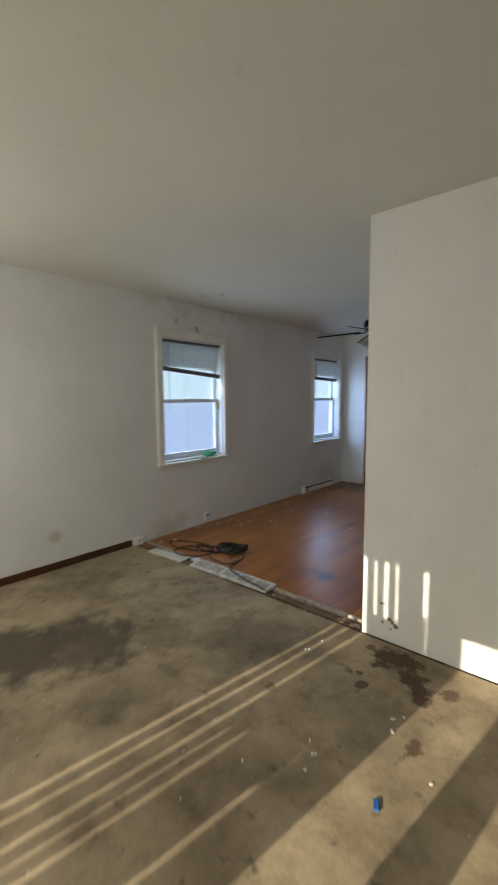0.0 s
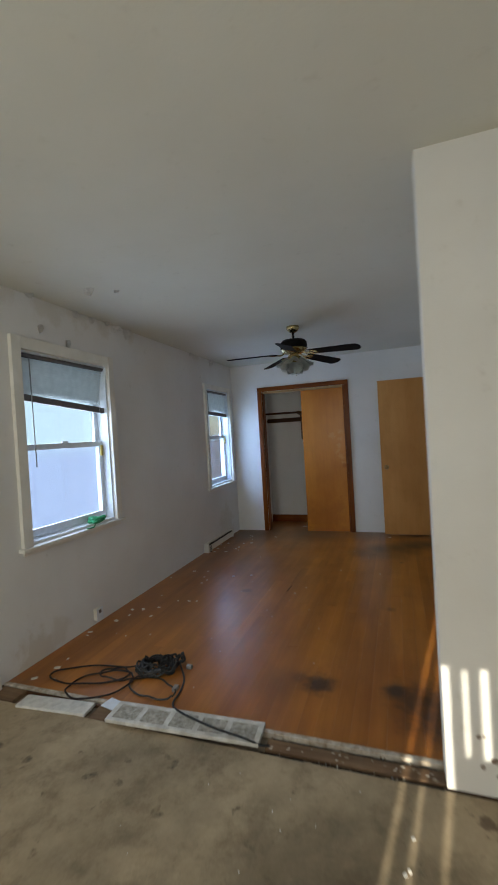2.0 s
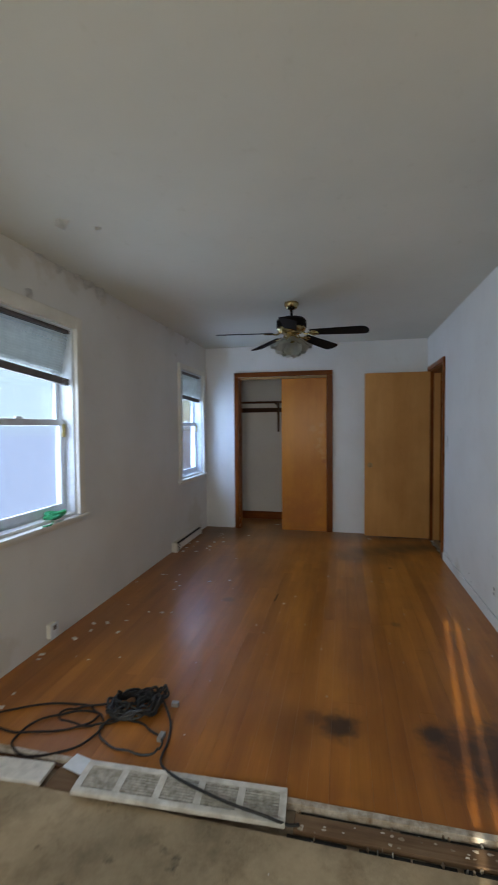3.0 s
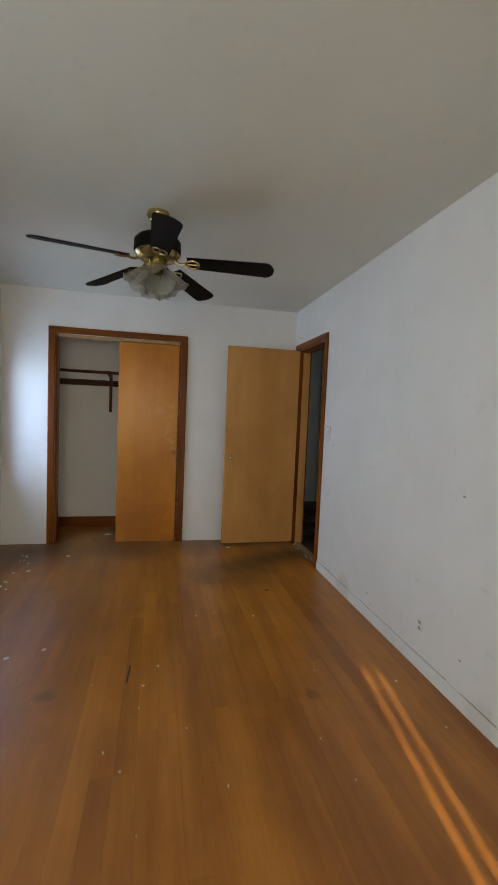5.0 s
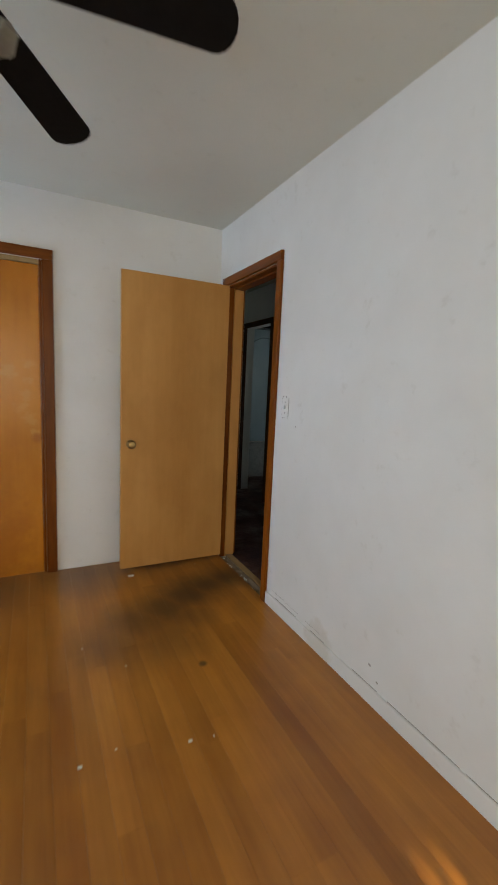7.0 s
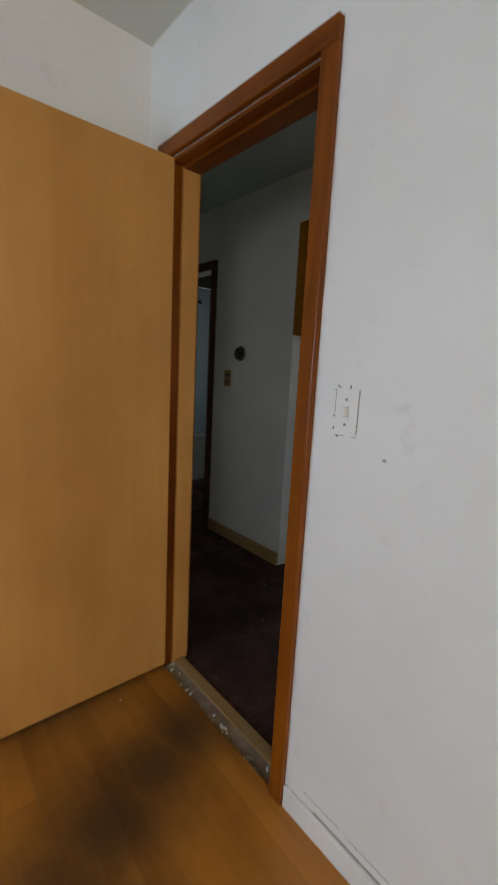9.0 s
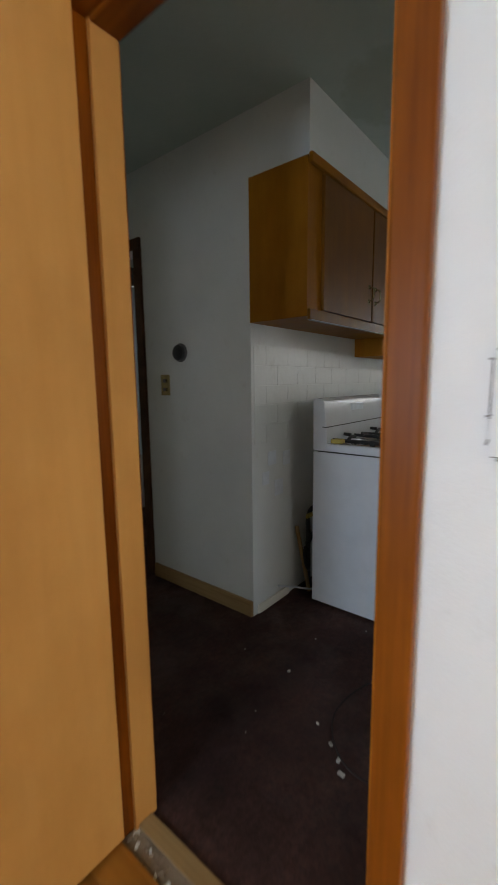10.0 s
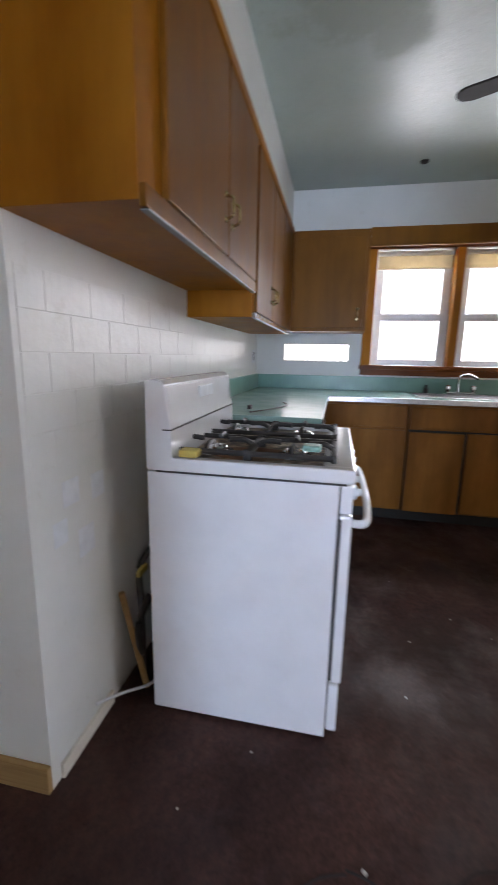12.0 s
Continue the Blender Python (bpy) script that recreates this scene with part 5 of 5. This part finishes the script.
part("edge_band", B(6.277, 6.2833, 1.005, 3.642, 0.911, 0.949, 0.002), CHROME, wt, "dull metal edge band")
part("edge_band", B(5.062, 6.277, 3.636, 3.6418, 0.911, 0.949, 0.002), CHROME, wt, "dull metal edge band")
part("splashback", B(5.062, 6.928, 4.286, 4.3093, 0.9505, 1.072, 0.003), TEALSPLASH, wt, "darker teal splashback")
part("splashback", B(6.928, 6.9493, 1.005, 4.3093, 0.9505, 1.070, 0.003), TEALSPLASH, wt, "darker teal splashback")
sk = thing("kitchen_sink", (6.6, 2.6, 0.95), "steel sink rim set in the worktop", "sink")
bm = bmesh.new()
box(bm, 6.36, 6.86, 2.20, 2.235, 0.9503, 0.957, 0.002)
box(bm, 6.36, 6.86, 2.985, 3.02, 0.9503, 0.957, 0.002)
box(bm, 6.36, 6.395, 2.235, 2.985, 0.9503, 0.957, 0.002)
box(bm, 6.76, 6.86, 2.235, 2.985, 0.9503, 0.957, 0.002)
part("rim", bm, CHROME, sk)
part("basin", B(6.395, 6.76, 2.235, 2.985, 0.9503, 0.9525), IRON, sk)
fc = thing("faucet", (6.81, 2.60, 0.957), "chrome kitchen faucet with high curved spout", "faucet")
part("base", B(6.785, 6.835, 2.49, 2.71, 0.957, 0.972, 0.006), CHROME, fc)
part("spout", tube(bmesh.new(), smooth_path([(6.81, 2.62, 0.97), (6.81, 2.62, 1.06), (6.79, 2.60, 1.105), (6.73, 2.56, 1.11), (6.67, 2.52, 1.085)], 6), 0.011, 9), CHROME, fc, "", True)
for y in (2.505, 2.695):
    part("tap_handle", lathe(bmesh.new(), [(0.014, 0.972), (0.014, 0.985), (0.022, 0.995), (0.020, 1.02), (0.008, 1.026)], 14, Matrix.Translation((6.81, y, 0))), CHROME, fc, "", True)
solid("spray_bottle_cap", lathe(bmesh.new(), [(0.018, 0.9505), (0.018, 0.985), (0.010, 1.0), (0.010, 1.02)], 14, Matrix.Translation((6.83, 2.86, 0))), BLACK, "small black cap standing by the faucet", "cap", smooth=True)
cw = thing("loose_wire", (5.45, 3.95, 0.951), "thin black wire lying on the worktop", "wire")
part("wire", tube(bmesh.new(), smooth_path([(5.15, 4.0, 0.954), (5.3, 3.92, 0.954), (5.5, 3.86, 0.956), (5.68, 3.90, 0.954)], 6), 0.003, 5), BLACK, cw)
part("clip", B(5.28, 5.32, 4.02, 4.04, 0.9505, 0.972, 0.004), BLACK, cw)

# ---- stove ----
SX0, SX1, SY0, SY1 = 4.295, 5.055, 3.560, 4.150
st = thing("gas_stove", ((SX0 + SX1) / 2, (SY0 + SY1) / 2, 0), "white enamel gas stove with dirty cast iron grates", "stove")
part("body", B(SX0, SX1, SY0, SY1, 0.012, 0.868, 0.006), ENAMEL, st)
for x in (SX0 + 0.05, SX1 - 0.05):
    for y in (SY0 + 0.05, SY1 - 0.05):
        part("foot", lathe(bmesh.new(), [(0.018, 0.0), (0.018, 0.0125)], 10, Matrix.Translation((x, y, 0))), BLACK, st)
part("seam", B(SX0 + 0.001, SX1 - 0.001, SY0 - 0.02, SY1 - 0.03, 0.8675, 0.8735), IRON, st, "dark seam under the cooktop")
bm = bmesh.new()
box(bm, SX0 - 0.003, SX0 + 0.035, SY0 - 0.045, SY1 - 0.005, 0.873, 0.916, 0.008)
box(bm, SX1 - 0.035, SX1 + 0.003, SY0 - 0.045, SY1 - 0.005, 0.873, 0.916, 0.008)
box(bm, SX0 + 0.030, SX1 - 0.030, SY0 - 0.045, SY0 + 0.045, 0.8735, 0.9155, 0.008)
box(bm, SX0 + 0.030, SX1 - 0.030, SY1 - 0.075, SY1 - 0.005, 0.8735, 0.9155, 0.008)
box(bm, SX0 + 0.030, SX1 - 0.030, SY0 + 0.04, SY1 - 0.07, 0.874, 0.896)
ct = part("cooktop", bm, ENAMEL, st)
part("drip_pan", B(SX0 + 0.040, SX1 - 0.040, SY0 + 0.050, SY1 - 0.080, 0.8955, 0.8985), BURNT, ct, "burnt greasy cooktop floor")
for x in (SX0 + 0.20, SX1 - 0.20):
    part("spill", lathe(bmesh.new(), [(0.10, 0.8982), (0.09, 0.8992)], 22, Matrix.Translation((x, (SY0 + SY1) / 2, 0)) @ Matrix.Scale(1.6, 4, (0, 1, 0))), RUST, ct, "burnt brown spill")
    for y in (SY0 + 0.15, SY1 - 0.17):
        bu = part("burner", lathe(bmesh.new(), [(0.062, 0.898), (0.060, 0.904), (0.040, 0.905), (0.040, 0.916), (0.034, 0.922), (0.010, 0.923)], 22, Matrix.Translation((x, y, 0))), CHROME, st, "dull grey burner", True)
        bm = bmesh.new()
        g, zt = 0.130, 0.940
        for sx, sy in ((-1, -1), (-1, 1), (1, -1), (1, 1)):
            tube(bm, [(x + sx * g, y + sy * g, 0.897), (x + sx * g, y + sy * g, zt)], 0.0095, 6)
        cs = [(x - g, y - g), (x + g, y - g), (x + g, y + g), (x - g, y + g)]
        for i in range(4):
            a, b = cs[i], cs[(i + 1) % 4]
            tube(bm, [(*a, zt - 0.012), (*b, zt - 0.012)], 0.0095, 6)
            mx, my = (a[0] + b[0]) / 2, (a[1] + b[1]) / 2
            tube(bm, smooth_path([(mx, my, zt - 0.012), (mx * 0.75 + x * 0.25, my * 0.75 + y * 0.25, zt + 0.006), (mx * 0.35 + x * 0.65, my * 0.35 + y * 0.65, zt + 0.004)], 4), 0.0095, 6)
        part("grate", bm, IRON, st, "sooty cast iron grate")
bm = bmesh.new()
pr = [(SY1, 0.80), (SY1, 1.150), (SY1 - 0.045, 1.152), (SY1 - 0.066, 1.135), (SY1 - 0.082, 1.00), (SY1 - 0.085, 0.915), (SY1 - 0.085, 0.874), (SY1 - 0.0005, 0.874)]
va = [bm.verts.new((SX0 - 0.004, y, z)) for y, z in pr[1:]]
vb = [bm.verts.new((SX1 + 0.004, y, z)) for y, z in pr[1:]]
bm.faces.new(va)
bm.faces.new(vb[::-1])
for i in range(len(va)):
    bm.faces.new((va[i], vb[i], vb[(i + 1) % len(va)], va[(i + 1) % len(va)]))
bmesh.ops.bevel(bm, geom=list(bm.edges), offset=0.004, segments=2, affect="EDGES")
bg = part("backguard", bm, ENAMEL, st, "sloped white back panel", True)
part("backguard_seam", B(SX0 - 0.0045, SX1 + 0.0045, SY1 - 0.0865, SY1 - 0.0555, 1.000, 1.004), IRON, bg)
part("display", B(SX0 + 0.30, SX0 + 0.46, SY1 - 0.0775, SY1 - 0.060, 1.075, 1.115, 0.002, m=Matrix.Identity(4)), VINYL, bg)
od = part("oven_door", B(SX0 + 0.006, SX1 - 0.006, SY0 - 0.042, SY0 - 0.003, 0.215, 0.775, 0.008), ENAMEL, st)
part("oven_window", B(SX0 + 0.14, SX1 - 0.14, SY0 - 0.044, SY0 - 0.0405, 0.36, 0.62, 0.001), OVENGLASS, od)
part("door_edge", B(SX0 + 0.003, SX0 + 0.0058, SY0 - 0.011, SY0 - 0.004, 0.225, 0.765), IRON, od)
part("handle", tube(bmesh.new(), smooth_path([(SX0 + 0.06, SY0 - 0.042, 0.735), (SX0 + 0.07, SY0 - 0.088, 0.745), (SX0 + 0.38, SY0 - 0.098, 0.75), (SX1 - 0.07, SY0 - 0.088, 0.745), (SX1 - 0.06, SY0 - 0.042, 0.735)], 6), 0.013, 9), ENAMEL, od, "yellowed white bar handle", True)
part("drawer", B(SX0 + 0.006, SX1 - 0.006, SY0 - 0.036, SY0 - 0.003, 0.035, 0.205, 0.008), ENAMEL, st)
cp = part("control_panel", B(SX0 + 0.004, SX1 - 0.004, SY0 - 0.040, SY0 - 0.003, 0.782, 0.866, 0.006), ENAMEL, st)
for i in range(5):
    part("knob", lathe(bmesh.new(), [(0.024, 0), (0.022, 0.012), (0.012, 0.016), (0.010, 0.028)], 16, Matrix.Translation((SX0 + 0.09 + i * 0.145, SY0 - 0.040, 0.825)) @ Matrix.Rotation(radians(90), 4, "X")), VINYL, cp, "", True)
solid("yellow_sponge", B(SX0 + 0.006, SX0 + 0.062, SY1 - 0.16, SY1 - 0.10, 0.9165, 0.940, 0.008), YELLOW, "small yellow sponge on the cooktop corner", "sponge")
solid("green_sponge", B(SX0 + 0.05, SX0 + 0.10, SY0 + 0.06, SY0 + 0.115, 0.949, 0.968, 0.006), TEALSPLASH, "small green scrubber on the front grate", "sponge")

gv = thing("gas_pipe", (4.40, 4.25, 0), "gas pipe with yellow valve behind the stove", "gas pipe")
part("pipe", tube(bmesh.new(), smooth_path([(4.42, 4.25, 0.0), (4.42, 4.25, 0.3), (4.42, 4.25, 0.46), (4.50, 4.23, 0.52)], 5), 0.013, 9), IRON, gv, "", True)
part("flex_hose", tube(bmesh.new(), smooth_path([(4.42, 4.25, 0.12), (4.37, 4.23, 0.16), (4.36, 4.23, 0.28), (4.42, 4.21, 0.36)], 5), 0.014, 8), BLACK, gv, "", True)
part("valve_handle", B(4.37, 4.44, 4.225, 4.24, 0.45, 0.475, 0.005), YELLOW, gv, "yellow valve lever")
wk = thing("wooden_stick", (4.37, 4.22, 0), "thin bare wooden stick leaning against the wall", "stick")
part("stick", tube(bmesh.new(), [(4.375, 4.215, 0.008), (4.345, 4.285, 0.40)], 0.012, 7), TANWOOD, wk)
ww = thing("white_wire", (4.30, 4.24, 0), "white wire on the floor behind the stove", "wire")
part("wire", tube(bmesh.new(), smooth_path([(4.18, 4.30, 0.09), (4.27, 4.26, 0.06), (4.36, 4.20, 0.03), (4.45, 4.19, 0.006)], 5), 0.005, 6), VINYL, ww)

# ---- kitchen wall and ceiling fittings ----
tmo = thing("thermostat", (3.965, 4.815, 1.41), "round black wall thermostat", "thermostat")
part("base", lathe(bmesh.new(), [(0.052, 0), (0.052, 0.006), (0.046, 0.010)], 28, Matrix.Translation((3.9645, 4.815, 1.41)) @ Matrix.Rotation(radians(-90), 4, "Y")), BLINDRAIL, tmo, "", True)
part("dial", lathe(bmesh.new(), [(0.044, 0.010), (0.042, 0.026), (0.030, 0.034), (0.010, 0.035)], 28, Matrix.Translation((3.9645, 4.815, 1.41)) @ Matrix.Rotation(radians(-90), 4, "Y")), BLACK, tmo, "", True)
kp = thing("switch_plate", (3.965, 4.955, 1.23), "old brass double switch plate", "switch plate")
part("plate", B(3.958, 3.9645, 4.918, 4.992, 1.170, 1.290, 0.002), BRASS, kp)
for z in (1.205, 1.255):
    part("toggle", B(3.946, 3.958, 4.949, 4.961, z - 0.010, z + 0.010, 0.002), BLINDRAIL, kp)
so = thing("tile_outlet", (6.75, 4.304, 1.20), "small dark outlet on the tile wall", "outlet")
part("plate", B(6.70, 6.77, 4.296, 4.3028, 1.17, 1.28, 0.002), VINYL, so)
part("socket", B(6.72, 6.75, 4.2945, 4.296, 1.19, 1.26), BLINDRAIL, so)
ev = thing("ceiling_vent", (4.77, 3.48, H), "round metal exhaust vent with dark slots", "ceiling vent")
TV = Matrix.Translation((4.77, 3.48, 0))
# Black disc as the shade behind the vent slots.
part("backing", lathe(bmesh.new(), [(0.112, H - 0.0005), (0.112, H - 0.004)], 36, TV), FLATBLACK, ev)
for r0, r1 in ((0.128, 0.108), (0.092, 0.080), (0.066, 0.055)):
    bm = bmesh.new()
    ring = [[], [], [], []]
    for i in range(40):
        a = 2 * math.pi * i / 40
        for k, (rr, zz) in enumerate(((r0, H - 0.0045), (r0 - 0.004, H - 0.014), (r1 + 0.004, H - 0.014), (r1, H - 0.0045))):
            ring[k].append(bm.verts.new((4.77 + rr * math.cos(a), 3.48 + rr * math.sin(a), zz)))
    for k in range(4):
        for i in range(40):
            bm.faces.new((ring[k][i], ring[k][(i + 1) % 40], ring[(k + 1) % 4][(i + 1) % 40], ring[(k + 1) % 4][i]))
    part("ring", bm, BLINDRAIL, ev, "", True)
for k in range(3):
    a = radians(30 + 120 * k)
    part("spoke", tube(bmesh.new(), [(4.77 + 0.03 * math.cos(a), 3.48 + 0.03 * math.sin(a), H - 0.012), (4.77 + 0.11 * math.cos(a), 3.48 + 0.11 * math.sin(a), H - 0.012)], 0.005, 6), CHROME, ev)
part("hub", lathe(bmesh.new(), [(0.042, H - 0.005), (0.040, H - 0.02), (0.020, H - 0.028)], 20, TV), GREYMETAL, ev, "", True)
solid("ceiling_hook", lathe(bmesh.new(), [(0.028, H - 0.0005), (0.026, H - 0.008), (0.010, H - 0.016)], 16, Matrix.Translation((6.25, 3.12, 0))), BROWNCORD, "small dark ceiling knob", "hook", smooth=True)
solid("ceiling_mark", lathe(bmesh.new(), [(0.014, H - 0.0005), (0.012, H - 0.006)], 9, Matrix.Translation((1.33, 3.42, 0)) @ Matrix.Scale(2.0, 4, (1, 0, 0))), BLINDRAIL, "small dark mark on the ceiling", "mark")

fr = thing("power_cable", (3.7, 3.45, 0), "thin brown cord lying in loops on the kitchen floor", "cord")
part("loop", tube(bmesh.new(), loop(3.69, 3.47, 0.25, 0.185, 0.1, 1.0, 0.004, 0.03, 18, 3), 0.003), BROWNCORD, fr)
part("loop", tube(bmesh.new(), loop(3.82, 3.08, 0.21, 0.235, 0.1, 0.85, 0.004, 0.03, 18, 4), 0.003), BROWNCORD, fr)

# ---- bathroom glimpsed through the hall ----
bt = thing("bathtub", (4.8, 6.75, 0), "off-white bathtub along the bathroom wall", "bathtub")
bm = B(4.07, 5.595, 6.42, 6.48, 0.0, 0.50, 0.012)
box(bm, 4.07, 5.595, 6.48, 7.095, 0.0, 0.14, 0.01)
box(bm, 4.07, 4.14, 6.48, 7.095, 0.14, 0.498, 0.01)
box(bm, 5.525, 5.595, 6.48, 7.095, 0.14, 0.498, 0.01)
part("shell", bm, TUB, bt)
part("rim", B(4.07, 5.595, 6.405, 6.50, 0.498, 0.525, 0.008), TUB, bt)
cr = thing("shower_rail", (4.8, 6.43, 2.16), "dark shower rail with a bunched valance", "shower rail")
part("rail", tube(bmesh.new(), [(4.066, 6.43, 2.14), (5.599, 6.43, 2.14)], 0.012, 9), CHROME, cr, "", True)
part("valance", B(4.30, 5.30, 6.425, 6.436, 2.155, 2.31), FLATBLACK, cr, "dark cloth valance")
for i in range(5):
    part("ring", tube(bmesh.new(), loop(4.45 + 0.07 * i, 6.43, 0.001, 0.022, 0.0, 1.0, 0.0, 0.0, 12, 1), 0.003, 5), CHROME, cr)
shh = thing("shower", (4.75, 6.5, 2.0), "chrome shower arm below the rail", "shower head")
part("arm", tube(bmesh.new(), smooth_path([(4.70, 7.099, 2.02), (4.72, 6.8, 2.06), (4.74, 6.55, 2.02)], 5), 0.009, 8), CHROME, shh, "", True)
part("head", lathe(bmesh.new(), [(0.012, 0.03), (0.035, 0.0), (0.033, -0.006)], 14, Matrix.Translation((4.74, 6.54, 2.0)) @ Matrix.Rotation(radians(20), 4, "X")), CHROME, shh, "", True)
bf = tagged(thing("door_bath", (3.965, 5.5, 0), "", "doorway"), "dark door frame to the bathroom", "door frame", "", "structure")
part("casing_side", B(3.945, 3.965, 5.13, 5.192, 0.0, 2.03, 0.004), DARKWOOD, bf)
part("casing_side", B(3.945, 3.965, 5.798, 5.86, 0.0, 2.03, 0.004), DARKWOOD, bf)
part("casing_head", B(3.945, 3.965, 5.13, 5.86, 2.03, 2.09, 0.004), DARKWOOD, bf)

# ---- wall tiles ----
patch = thing("plaster_patch", (4.1, 4.305, 0.6), "pale square patches on the painted wall", "patch", kind="stuff")
for x, z, w, h in ((4.10, 0.80, 0.075, 0.075), (4.16, 0.62, 0.08, 0.09), (4.24, 0.78, 0.07, 0.08), (4.05, 0.70, 0.06, 0.07), (4.21, 0.93, 0.08, 0.07)):
    part("patch", B(x, x + w, 4.3085, 4.3098, z, z + h), VINYL, patch)
tile_full = mesh_of("tile", B(-0.0995, 0.0995, -0.0032, -0.0002, -0.0490, 0.0490, 0.0012), TILEPAINT)
tile_half = mesh_of("tile_half", B(-0.0495, 0.0495, -0.0032, -0.0002, -0.0490, 0.0490, 0.0012), TILEPAINT)
for row in range(6):
    z = 1.075 + row * 0.1 - 0.1
    x = 3.985
    first = row % 2 == 0
    while x < 6.92:
        half = first and x < 4.0
        w = 0.1 if half else 0.2
        if x + w > 6.94:
            if x + 0.1 > 6.94:
                break
            half, w = True, 0.1
        hidden = z > 1.36 and x + w > 5.11
        if not hidden and not (z < 1.07 and x + w > 5.06) and z + 0.05 < 1.525:
            ob = new("tile", tile_half if half else tile_full)
            ob.location = (x + w / 2, 4.31, z)
            ob.parent = tile_wall
        x += w

# ---- oak strips ----
strip_meshes = {}
r = random.Random(21)
x, wd = 0.0015, 0.0816
while x < 2.868:
    y = 0.015
    while y < 4.06:
        ln = min(r.choice((0.6, 0.8, 1.0, 1.2, 1.5)), 4.068 - y)
        if 4.068 - y - ln < 0.3:
            ln = 4.068 - y
        key = round(ln, 3)
        w = min(wd, 2.868 - x)
        if (key, round(w, 3)) not in strip_meshes:
            strip_meshes[(key, round(w, 3))] = mesh_of("plank", B(0, w - 0.0005, 0, ln - 0.0004, -0.018, 0.0), OAK)
        ob = new("plank", strip_meshes[(key, round(w, 3))])
        ob.location = (x, y, r.uniform(-0.0004, 0.0))
        ob.parent = oak_floor
        y += ln
    x += wd
closet_boards = new("plank", mesh_of("plank", B(0.352, 1.898, 4.172, 4.699, -0.018, -0.001), OAK))
closet_boards.parent = oak_floor
sill_board = new("plank", mesh_of("plank", B(0.49, 1.643, 4.069, 4.1715, -0.018, -0.001), OAK))
sill_board.parent = oak_floor
